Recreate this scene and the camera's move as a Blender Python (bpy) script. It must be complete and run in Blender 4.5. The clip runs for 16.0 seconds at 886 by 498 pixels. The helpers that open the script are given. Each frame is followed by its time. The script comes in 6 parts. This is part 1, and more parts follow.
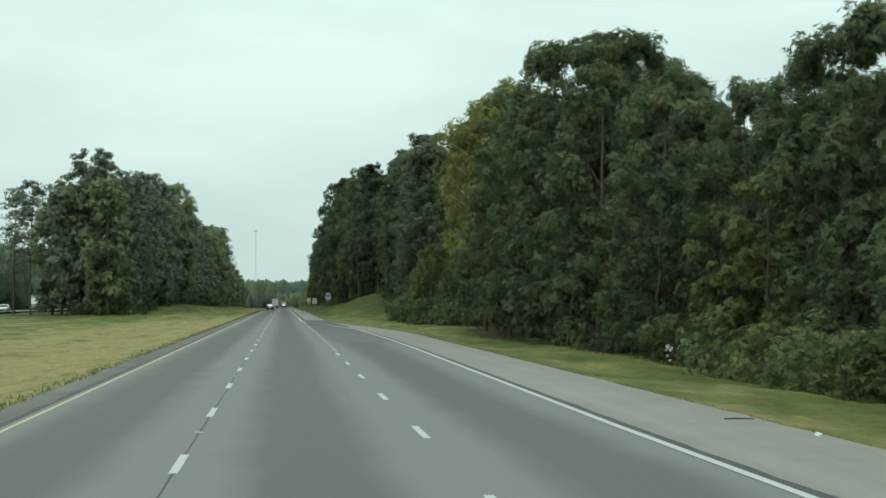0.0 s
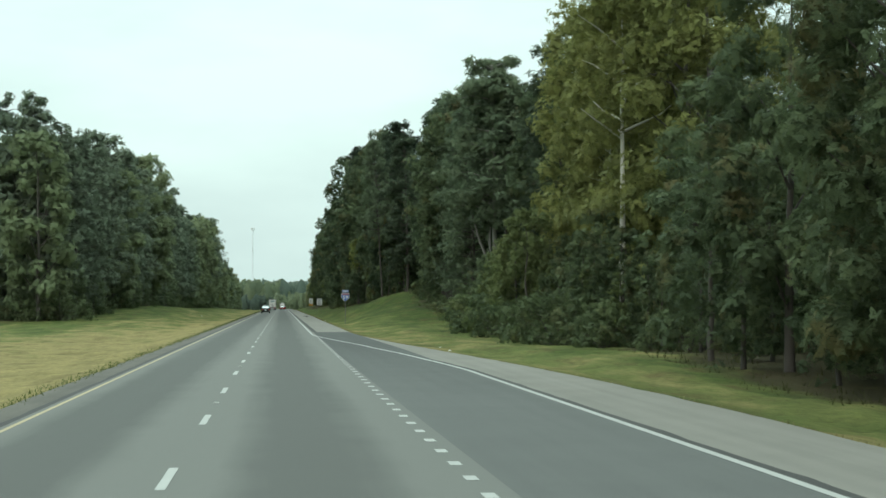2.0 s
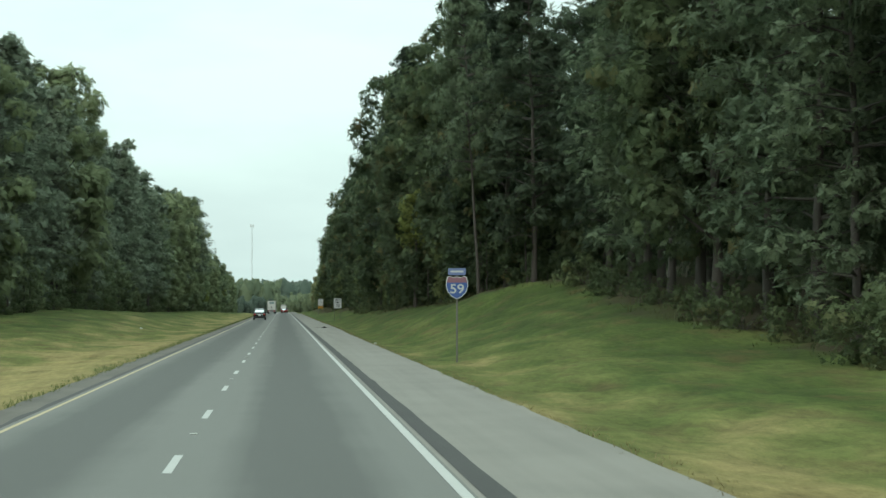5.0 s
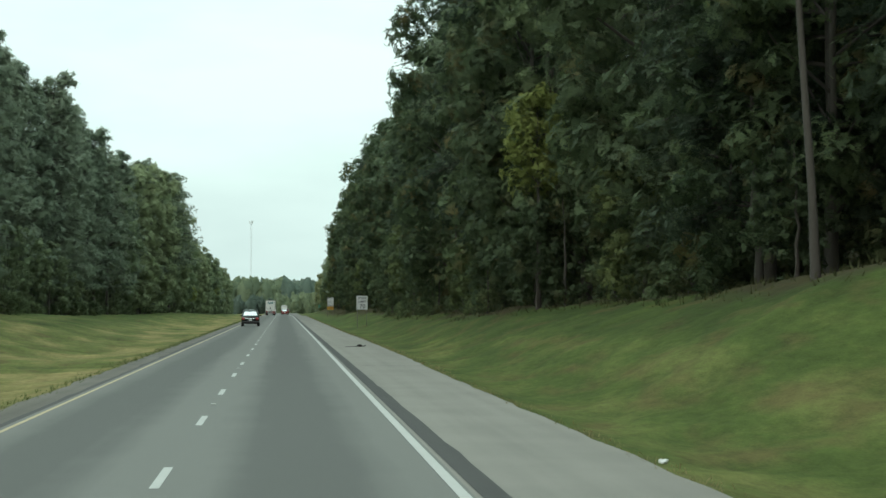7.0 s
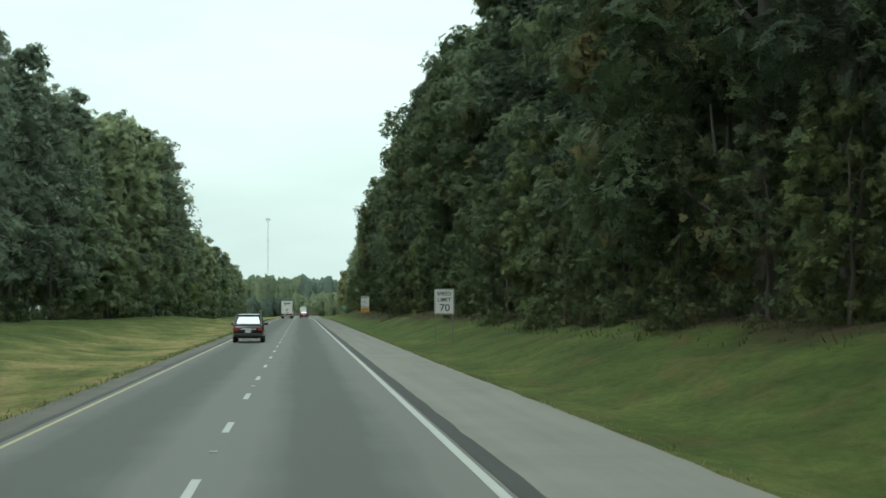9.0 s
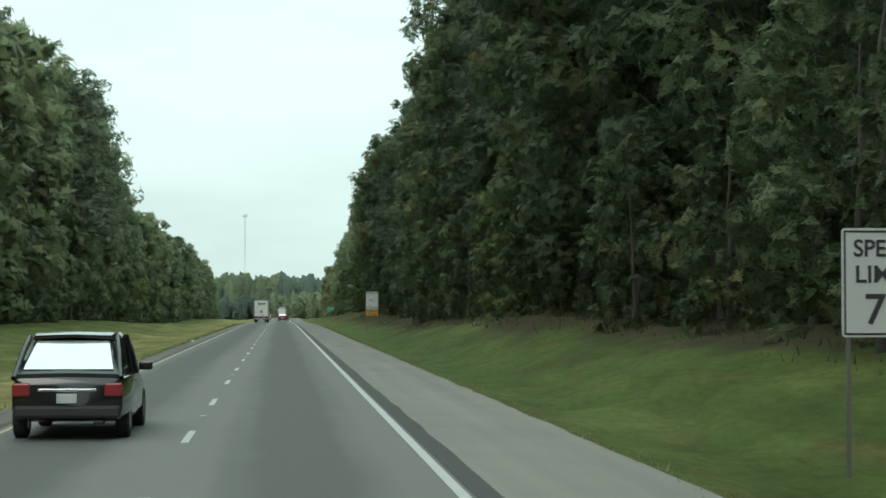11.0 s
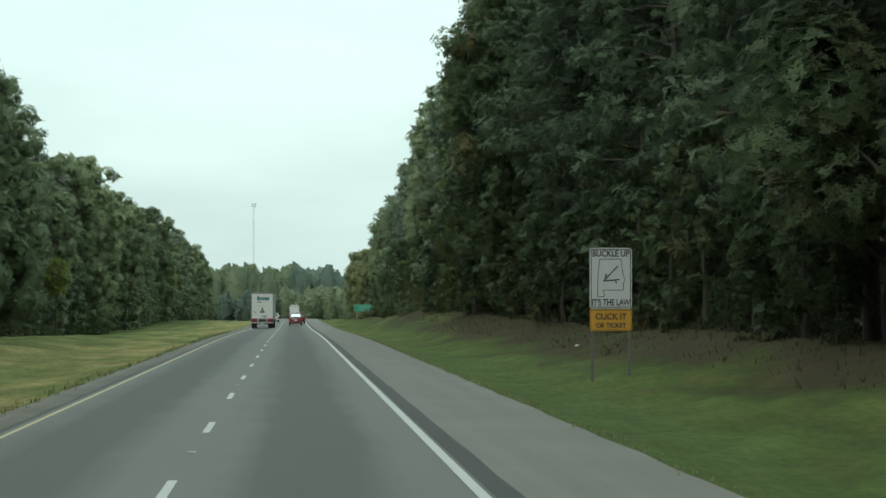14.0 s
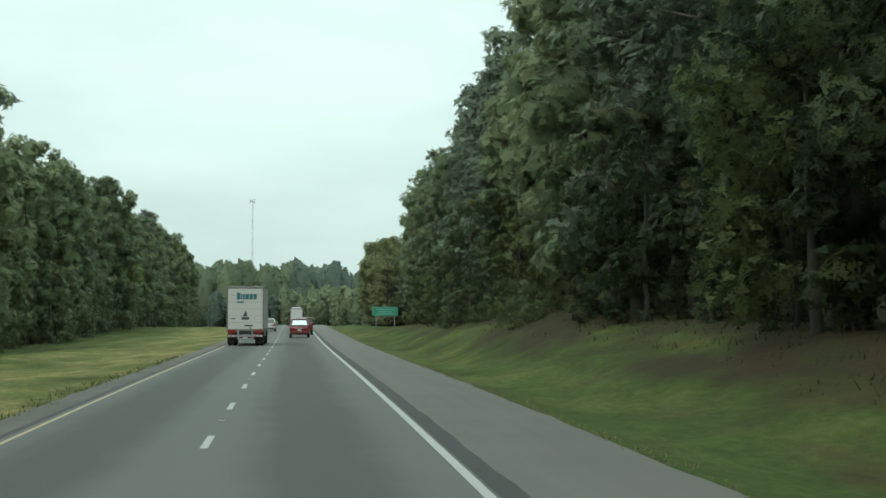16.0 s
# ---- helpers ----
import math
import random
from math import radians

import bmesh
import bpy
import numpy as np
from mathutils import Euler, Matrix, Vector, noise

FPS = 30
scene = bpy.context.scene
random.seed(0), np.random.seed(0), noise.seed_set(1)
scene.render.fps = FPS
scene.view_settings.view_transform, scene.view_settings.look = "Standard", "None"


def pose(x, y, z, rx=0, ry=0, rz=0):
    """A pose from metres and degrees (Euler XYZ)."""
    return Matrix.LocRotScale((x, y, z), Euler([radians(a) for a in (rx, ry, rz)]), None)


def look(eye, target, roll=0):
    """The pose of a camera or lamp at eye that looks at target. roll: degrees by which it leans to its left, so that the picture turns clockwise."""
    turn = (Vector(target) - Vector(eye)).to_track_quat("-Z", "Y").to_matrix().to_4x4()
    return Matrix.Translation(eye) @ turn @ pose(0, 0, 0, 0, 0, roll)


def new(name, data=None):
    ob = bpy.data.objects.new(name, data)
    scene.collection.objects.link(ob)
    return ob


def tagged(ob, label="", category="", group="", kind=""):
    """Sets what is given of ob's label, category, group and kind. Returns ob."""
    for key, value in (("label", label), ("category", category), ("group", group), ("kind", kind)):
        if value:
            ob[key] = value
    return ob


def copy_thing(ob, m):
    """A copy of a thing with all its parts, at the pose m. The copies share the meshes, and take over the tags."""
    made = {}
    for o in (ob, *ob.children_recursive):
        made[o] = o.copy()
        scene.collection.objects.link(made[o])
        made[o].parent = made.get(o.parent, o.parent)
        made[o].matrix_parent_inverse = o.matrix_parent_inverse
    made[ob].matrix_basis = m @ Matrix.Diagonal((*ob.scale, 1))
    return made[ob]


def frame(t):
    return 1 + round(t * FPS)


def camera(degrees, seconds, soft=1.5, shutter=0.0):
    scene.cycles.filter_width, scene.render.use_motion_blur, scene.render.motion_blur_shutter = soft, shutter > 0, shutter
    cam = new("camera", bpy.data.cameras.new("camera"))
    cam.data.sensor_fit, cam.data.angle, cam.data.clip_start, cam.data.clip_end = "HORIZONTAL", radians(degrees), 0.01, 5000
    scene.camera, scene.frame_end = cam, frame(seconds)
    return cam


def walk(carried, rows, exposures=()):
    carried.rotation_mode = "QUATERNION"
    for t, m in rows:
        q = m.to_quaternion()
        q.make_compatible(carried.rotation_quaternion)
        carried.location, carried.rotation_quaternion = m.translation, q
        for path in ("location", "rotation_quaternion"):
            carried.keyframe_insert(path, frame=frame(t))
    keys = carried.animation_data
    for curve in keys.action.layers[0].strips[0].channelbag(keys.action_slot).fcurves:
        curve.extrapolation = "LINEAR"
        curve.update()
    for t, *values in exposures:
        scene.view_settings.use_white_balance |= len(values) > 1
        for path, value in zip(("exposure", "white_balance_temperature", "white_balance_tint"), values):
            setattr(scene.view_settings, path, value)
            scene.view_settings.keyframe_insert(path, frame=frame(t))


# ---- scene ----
cam = camera(27.94, 16.0, soft=1.5, shutter=0.06)

# seconds, place across and along the road, and the way that the lens points off the road's end (in 1/3150 of the distance)
EYE, FAR = 2.1, 3150.0
VIEW = [
    (0.0, -0.04, -0.1, 283.5, 94.5), (0.5, -0.06, 19.4, 286.5, 95.0), (1.0, -0.06, 38.9, 289.5, 95.5), (1.5, -0.05, 58.4, 289.0, 96.0), (2.0, -0.02, 77.9, 286.5, 96.5),
    (2.5, 0.0, 97.4, 286.0, 97.0), (3.0, 0.02, 117.0, 286.0, 98.0), (3.5, 0.03, 136.6, 288.5, 98.5), (4.0, 0.04, 156.2, 288.5, 99.5), (4.5, 0.05, 175.8, 285.0, 100.0),
    (7.0, 0.10, 273.4, 283.0, 101.0), (7.5, 0.03, 292.8, 273.0, 100.0), (8.0, -0.06, 312.2, 257.5, 99.5), (8.5, -0.09, 331.7, 249.5, 101.5), (9.0, -0.11, 351.1, 251.0, 103.5),
    (11.5, 0.14, 449.0, 291.5, 105.5), (12.0, 0.11, 468.8, 287.0, 105.0), (12.5, 0.09, 488.5, 277.5, 103.0), (13.0, 0.07, 508.1, 270.0, 102.0), (13.5, 0.06, 527.7, 267.0, 101.0),
    (14.0, 0.05, 547.3, 267.0, 101.5), (14.5, 0.05, 567.0, 265.5, 102.5), (15.0, 0.03, 586.7, 265.0, 103.0), (15.5, 0.0, 606.4, 264.5, 104.5), (16.0, -0.03, 626.2, 265.0, 106.5),
]
walk(cam, [(t, pose(x, y, EYE, 90 + math.degrees(math.atan(up / FAR)), 0, -math.degrees(math.atan(side / FAR))))
           for t, x, y, side, up in VIEW], [(0.0, 0.08), (1.0, 0.18), (2.5, 0.3), (4.5, 0.3), (7.0, 0.34), (9.0, 0.34), (12.0, 0.3), (16.0, 0.2)])

# ---- light: overcast sky ----
world = bpy.data.worlds.new("overcast")
scene.world = world
world.use_nodes = True
wn, wl = world.node_tree.nodes, world.node_tree.links
for n in list(wn):
    wn.remove(n)
sky = wn.new("ShaderNodeTexSky")
sky.sky_type = "NISHITA"
sky.sun_disc = False
sky.sun_elevation, sky.sun_rotation = radians(39), radians(205)
sky.air_density, sky.dust_density = 1.0, 4.0
coord = wn.new("ShaderNodeTexCoord")
stretch = wn.new("ShaderNodeMapping")
stretch.inputs["Scale"].default_value = (1.6, 1.6, 5.0)
cloud = wn.new("ShaderNodeTexNoise")
cloud.inputs["Scale"].default_value, cloud.inputs["Detail"].default_value = 2.2, 5.0
tone = wn.new("ShaderNodeValToRGB")
tone.color_ramp.elements[0].position, tone.color_ramp.elements[0].color = 0.36, (0.55, 0.71, 0.68, 1)
tone.color_ramp.elements[1].position, tone.color_ramp.elements[1].color = 0.62, (0.69, 0.885, 0.83, 1)
dim = wn.new("ShaderNodeMix")
dim.data_type, dim.blend_type = "RGBA", "MULTIPLY"
dim.inputs["Factor"].default_value = 1.0
dim.inputs["B"].default_value = (0.09, 0.09, 0.09, 1)
blend = wn.new("ShaderNodeMix")
blend.data_type = "RGBA"
blend.inputs["Factor"].default_value = 0.93
back = wn.new("ShaderNodeBackground")
back.inputs["Strength"].default_value = 1.07
wout = wn.new("ShaderNodeOutputWorld")
wl.new(coord.outputs["Generated"], stretch.inputs["Vector"])
wl.new(stretch.outputs["Vector"], cloud.inputs["Vector"])
wl.new(cloud.outputs["Fac"], tone.inputs["Fac"])
wl.new(sky.outputs["Color"], dim.inputs["A"])
wl.new(dim.outputs["Result"], blend.inputs["A"])
wl.new(tone.outputs["Color"], blend.inputs["B"])
# an overcast sky grows brighter towards the zenith
up_part, rise, brighten = wn.new("ShaderNodeSeparateXYZ"), wn.new("ShaderNodeMath"), wn.new("ShaderNodeVectorMath")
lifted = wn.new("ShaderNodeMath")
lifted.operation, rise.operation, brighten.operation = "MAXIMUM", "MULTIPLY_ADD", "SCALE"
lifted.inputs[1].default_value = 0.0
rise.inputs[1].default_value, rise.inputs[2].default_value = 1.05, 0.87
wl.new(coord.outputs["Generated"], up_part.inputs[0])
wl.new(up_part.outputs["Z"], lifted.inputs[0])
wl.new(lifted.outputs[0], rise.inputs[0])
wl.new(blend.outputs["Result"], brighten.inputs[0])
wl.new(rise.outputs[0], brighten.inputs["Scale"])
wl.new(brighten.outputs["Vector"], back.inputs["Color"])
wl.new(back.outputs["Background"], wout.inputs["Surface"])

sun = new("sun", bpy.data.lights.new("sun", "SUN"))
sun.data.energy, sun.data.angle, sun.data.color = 0.6, radians(30), (1.0, 0.97, 0.92)
sun.matrix_world = look((0, 0, 0), (0.40, 0.85, -0.75))


# ---- materials ----
def nodes_of(name):
    m = bpy.data.materials.new(name)
    m.use_nodes = True
    return m, m.node_tree.nodes, m.node_tree.links, m.node_tree.nodes["Principled BSDF"]


def plain(name, color, rough=0.6, metal=0.0, wear=0.12, scale=8.0, bump=0.1):
    """A surface with grain and soft stains at two scales."""
    m, n, l, b = nodes_of(name)
    co = n.new("ShaderNodeTexCoord")
    big, fine = n.new("ShaderNodeTexNoise"), n.new("ShaderNodeTexNoise")
    big.inputs["Scale"].default_value, big.inputs["Detail"].default_value = scale * 0.15, 4
    fine.inputs["Scale"].default_value, fine.inputs["Detail"].default_value = scale * 4, 3
    mix = n.new("ShaderNodeMix")
    mix.data_type = "RGBA"
    mix.inputs["A"].default_value = (*[c * (1 - wear) for c in color], 1)
    mix.inputs["B"].default_value = (*[min(1, c * (1 + wear)) for c in color], 1)
    add = n.new("ShaderNodeMath")
    add.operation = "MULTIPLY_ADD"
    add.inputs[1].default_value = 0.5
    half = n.new("ShaderNodeMath")
    half.operation = "MULTIPLY"
    half.inputs[1].default_value = 0.5
    l.new(co.outputs["Object"], big.inputs["Vector"])
    l.new(co.outputs["Object"], fine.inputs["Vector"])
    l.new(fine.outputs["Fac"], half.inputs[0])
    l.new(big.outputs["Fac"], add.inputs[0])
    l.new(half.outputs[0], add.inputs[2])
    l.new(add.outputs[0], mix.inputs["Factor"])
    l.new(mix.outputs["Result"], b.inputs["Base Color"])
    b.inputs["Roughness"].default_value, b.inputs["Metallic"].default_value = rough, metal
    if bump:
        bp = n.new("ShaderNodeBump")
        bp.inputs["Strength"].default_value, bp.inputs["Distance"].default_value = bump, 0.01
        l.new(fine.outputs["Fac"], bp.inputs["Height"])
        l.new(bp.outputs["Normal"], b.inputs["Normal"])
    return m


def leafy(name, dark, light, spread=0.32, leaf=8.0, cover=0.56, hues=(0.514, 0.488), thin=0.42, rust=0.0, roundness=0.9):
    """Foliage: sprays broken up into single leaves; colour shifts from tree to tree and leaf to leaf, and some light shines through."""
    m, n, l, b = nodes_of(name)
    geo, info, co = n.new("ShaderNodeNewGeometry"), n.new("ShaderNodeObjectInfo"), n.new("ShaderNodeTexCoord")
    mix = n.new("ShaderNodeMix")
    mix.data_type = "RGBA"
    mix.inputs["A"].default_value, mix.inputs["B"].default_value = (*dark, 1), (*light, 1)
    if leaf:
        cell = n.new("ShaderNodeTexVoronoi")
        cell.inputs["Scale"].default_value = leaf
        lying = n.new("ShaderNodeMapping")
        lying.inputs["Scale"].default_value = (1, 1, 1.5)
        l.new(co.outputs["Object"], lying.inputs["Vector"])
        l.new(lying.outputs["Vector"], cell.inputs["Vector"])
        tint = n.new("ShaderNodeSeparateXYZ")
        l.new(cell.outputs["Color"], tint.inputs[0])
        half = n.new("ShaderNodeMath")
        half.operation = "MULTIPLY"
        half.inputs[1].default_value = 0.35
        l.new(tint.outputs["X"], half.inputs[0])
        both = n.new("ShaderNodeMath")
        both.operation = "MULTIPLY_ADD"
        both.inputs[1].default_value = 0.5
        l.new(geo.outputs["Random Per Island"], both.inputs[0])
        l.new(half.outputs[0], both.inputs[2])
        l.new(both.outputs[0], mix.inputs["Factor"])
        inside = n.new("ShaderNodeMath")
        inside.operation = "LESS_THAN"
        l.new(cell.outputs["Distance"], inside.inputs[0])
        # leaves grow smaller towards the outside of each spray
        spray, corner, least, least2, size_n = n.new("ShaderNodeAttribute"), n.new("ShaderNodeSeparateXYZ"), n.new("ShaderNodeMath"), n.new("ShaderNodeMath"), n.new("ShaderNodeMapRange")
        spray.attribute_name = "spray"
        least.operation = least2.operation = "MINIMUM"
        size_n.inputs["From Max"].default_value = 0.16
        size_n.inputs["To Min"].default_value, size_n.inputs["To Max"].default_value = cover * 0.3, cover * 1.12
        l.new(spray.outputs["Vector"], corner.inputs[0])
        l.new(corner.outputs["X"], least.inputs[0])
        l.new(corner.outputs["Y"], least.inputs[1])
        l.new(least.outputs[0], least2.inputs[0])
        l.new(corner.outputs["Z"], least2.inputs[1])
        l.new(least2.outputs[0], size_n.inputs["Value"])
        l.new(size_n.outputs["Result"], inside.inputs[1])
        tip, turned = n.new("ShaderNodeVectorMath"), n.new("ShaderNodeVectorMath")
        tip.operation, turned.operation = "SUBTRACT", "MULTIPLY_ADD"
        tip.inputs[1].default_value = (0.5, 0.5, 0.45)
        turned.inputs[1].default_value = (0.5, 0.5, 0.5)
        l.new(cell.outputs["Color"], tip.inputs[0])
        l.new(tip.outputs[0], turned.inputs[0])
        l.new(geo.outputs["Normal"], turned.inputs[2])
        facing = turned.outputs[0]
    else:
        l.new(geo.outputs["Random Per Island"], mix.inputs["Factor"])
        facing = geo.outputs["Normal"]
    if roundness:
        # the leaves of one clump lie along its rounded outside
        lay, turn_w, lean_n, unit = n.new("ShaderNodeAttribute"), n.new("ShaderNodeVectorTransform"), n.new("ShaderNodeVectorMath"), n.new("ShaderNodeVectorMath")
        lay.attribute_name = "clump"
        turn_w.vector_type, turn_w.convert_from, turn_w.convert_to = "NORMAL", "OBJECT", "WORLD"
        lean_n.operation, unit.operation = "MULTIPLY_ADD", "NORMALIZE"
        lean_n.inputs[1].default_value = (roundness, roundness, roundness)
        l.new(lay.outputs["Vector"], turn_w.inputs[0])
        l.new(turn_w.outputs[0], lean_n.inputs[0])
        l.new(facing, lean_n.inputs[2])
        l.new(lean_n.outputs[0], unit.inputs[0])
        facing = unit.outputs[0]
    l.new(facing, b.inputs["Normal"])
    hsv = n.new("ShaderNodeHueSaturation")
    span = n.new("ShaderNodeMapRange")
    span.inputs["To Min"].default_value, span.inputs["To Max"].default_value = 1 - spread, 1 + spread
    l.new(info.outputs["Random"], span.inputs["Value"])
    l.new(span.outputs["Result"], hsv.inputs["Value"])
    hue = n.new("ShaderNodeMapRange")
    hue.inputs["To Min"].default_value, hue.inputs["To Max"].default_value = hues
    l.new(info.outputs["Random"], hue.inputs["Value"])
    l.new(hue.outputs["Result"], hsv.inputs["Hue"])
    shade = mix.outputs["Result"]
    if rust:
        turn = n.new("ShaderNodeTexNoise")
        turn.inputs["Scale"].default_value, turn.inputs["Detail"].default_value = 0.45, 2
        l.new(co.outputs["Object"], turn.inputs["Vector"])
        some = n.new("ShaderNodeMapRange")
        some.inputs["From Min"].default_value, some.inputs["From Max"].default_value = 0.57, 0.68
        some.inputs["To Max"].default_value = rust
        l.new(turn.outputs["Fac"], some.inputs["Value"])
        warm = n.new("ShaderNodeMix")
        warm.data_type = "RGBA"
        warm.inputs["B"].default_value = (0.162, 0.125, 0.048, 1)
        l.new(some.outputs["Result"], warm.inputs["Factor"])
        l.new(shade, warm.inputs["A"])
        shade = warm.outputs["Result"]
    l.new(shade, hsv.inputs["Color"])
    l.new(hsv.outputs["Color"], b.inputs["Base Color"])
    b.inputs["Roughness"].default_value = 0.7
    b.inputs["Specular IOR Level"].default_value = 0.25
    tr = n.new("ShaderNodeBsdfTranslucent")
    l.new(hsv.outputs["Color"], tr.inputs["Color"])
    ms = n.new("ShaderNodeMixShader")
    ms.inputs["Fac"].default_value = thin
    l.new(b.outputs["BSDF"], ms.inputs[1])
    l.new(tr.outputs["BSDF"], ms.inputs[2])
    last = ms
    if leaf:
        gap = n.new("ShaderNodeBsdfTransparent")
        last = n.new("ShaderNodeMixShader")
        l.new(inside.outputs[0], last.inputs["Fac"])
        l.new(gap.outputs["BSDF"], last.inputs[1])
        l.new(ms.outputs["Shader"], last.inputs[2])
    l.new(last.outputs["Shader"], n["Material Output"].inputs["Surface"])
    return m


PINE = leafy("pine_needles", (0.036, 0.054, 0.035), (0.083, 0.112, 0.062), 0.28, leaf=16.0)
# Paler copy of the pine needles: light haze put into the colour.
HALF_HAZED_PINE = leafy("half_hazed_pine_needles", (0.093, 0.127, 0.077), (0.154, 0.198, 0.112), 0.2, leaf=14.0)
# Median and far pines: distance haze put into the needle colour.
HAZED_PINE = leafy("hazed_pine_needles", (0.165, 0.206, 0.142), (0.190, 0.230, 0.155), 0.14, leaf=12.0, cover=0.60, roundness=1.5)
LEAF = leafy("broad_leaves", (0.060, 0.087, 0.046), (0.130, 0.166, 0.075), 0.32, leaf=17.0, rust=0.55)
# Darker tree species; at the wood's foot and inside it also paints shade.
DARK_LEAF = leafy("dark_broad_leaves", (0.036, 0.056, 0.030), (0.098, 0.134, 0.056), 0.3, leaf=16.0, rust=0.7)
# Paler copy of the broad leaves, with distance haze in the colour.
HAZED_LEAF = leafy("hazed_broad_leaves", (0.170, 0.212, 0.115), (0.212, 0.254, 0.130), 0.16, leaf=13.0, cover=0.60, roundness=1.5)
YELLOW = leafy("yellowing_leaves", (0.140, 0.152, 0.050), (0.268, 0.274, 0.086), 0.15, leaf=14.0, hues=(0.508, 0.497))
PALE_YELLOW = leafy("pale_yellowing_leaves", (0.169, 0.184, 0.092), (0.250, 0.265, 0.121), 0.15, leaf=13.0, hues=(0.508, 0.497))
LIME = leafy("lime_green_leaves", (0.184, 0.213, 0.055), (0.309, 0.324, 0.096), 0.1, leaf=14.0, hues=(0.51, 0.50))
SHRUB = leafy("shrub_leaves", (0.064, 0.092, 0.043), (0.131, 0.163, 0.071), 0.25, leaf=17.0, rust=0.35)
# Yellower shrub leaves, with stronger light on them put into the colour.
BRIGHT_SHRUB = leafy("sunlit_shrub_leaves", (0.088, 0.114, 0.043), (0.165, 0.195, 0.074), 0.2, leaf=16.0)
# Woods beyond the crest: thick haze painted in as pale leaf colours.
HAZED_FAR_LEAF = leafy("hazed_far_leaves", (0.130, 0.178, 0.142), (0.185, 0.236, 0.178), 0.2, leaf=0, thin=0.5, roundness=0.8)
HAZED_FAR_YELLOW = leafy("hazed_far_yellowing_leaves", (0.150, 0.196, 0.125), (0.222, 0.262, 0.150), 0.2, leaf=0, thin=0.5, roundness=0.8)
TURF_BLADE = leafy("weed_blades", (0.093, 0.114, 0.038), (0.136, 0.151, 0.056), 0.1, leaf=0, roundness=0)
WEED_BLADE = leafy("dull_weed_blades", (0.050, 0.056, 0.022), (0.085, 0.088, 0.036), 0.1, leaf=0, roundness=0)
STRAW_BLADE = leafy("straw_blades", (0.160, 0.136, 0.062), (0.259, 0.222, 0.111), 0.1, leaf=0, roundness=0)
GREY_BARK = plain("grey_bark", (0.19, 0.18, 0.16), 0.85, wear=0.3, scale=4, bump=0.4)
BARK = plain("bark", (0.065, 0.056, 0.047), 0.9, wear=0.35, scale=5, bump=0.6)
PALE_BARK = plain("pale_bark", (0.45, 0.43, 0.38), 0.85, wear=0.3, scale=4, bump=0.4)
STEEL = plain("galvanised_steel", (0.30, 0.31, 0.31), 0.5, 0.7)
WHITE_PAINT = plain("white_road_paint", (0.407, 0.407, 0.383), 0.7, wear=0.15, scale=6)
YELLOW_PAINT = plain("yellow_road_paint", (0.410, 0.335, 0.205), 0.75, wear=0.2, scale=6)


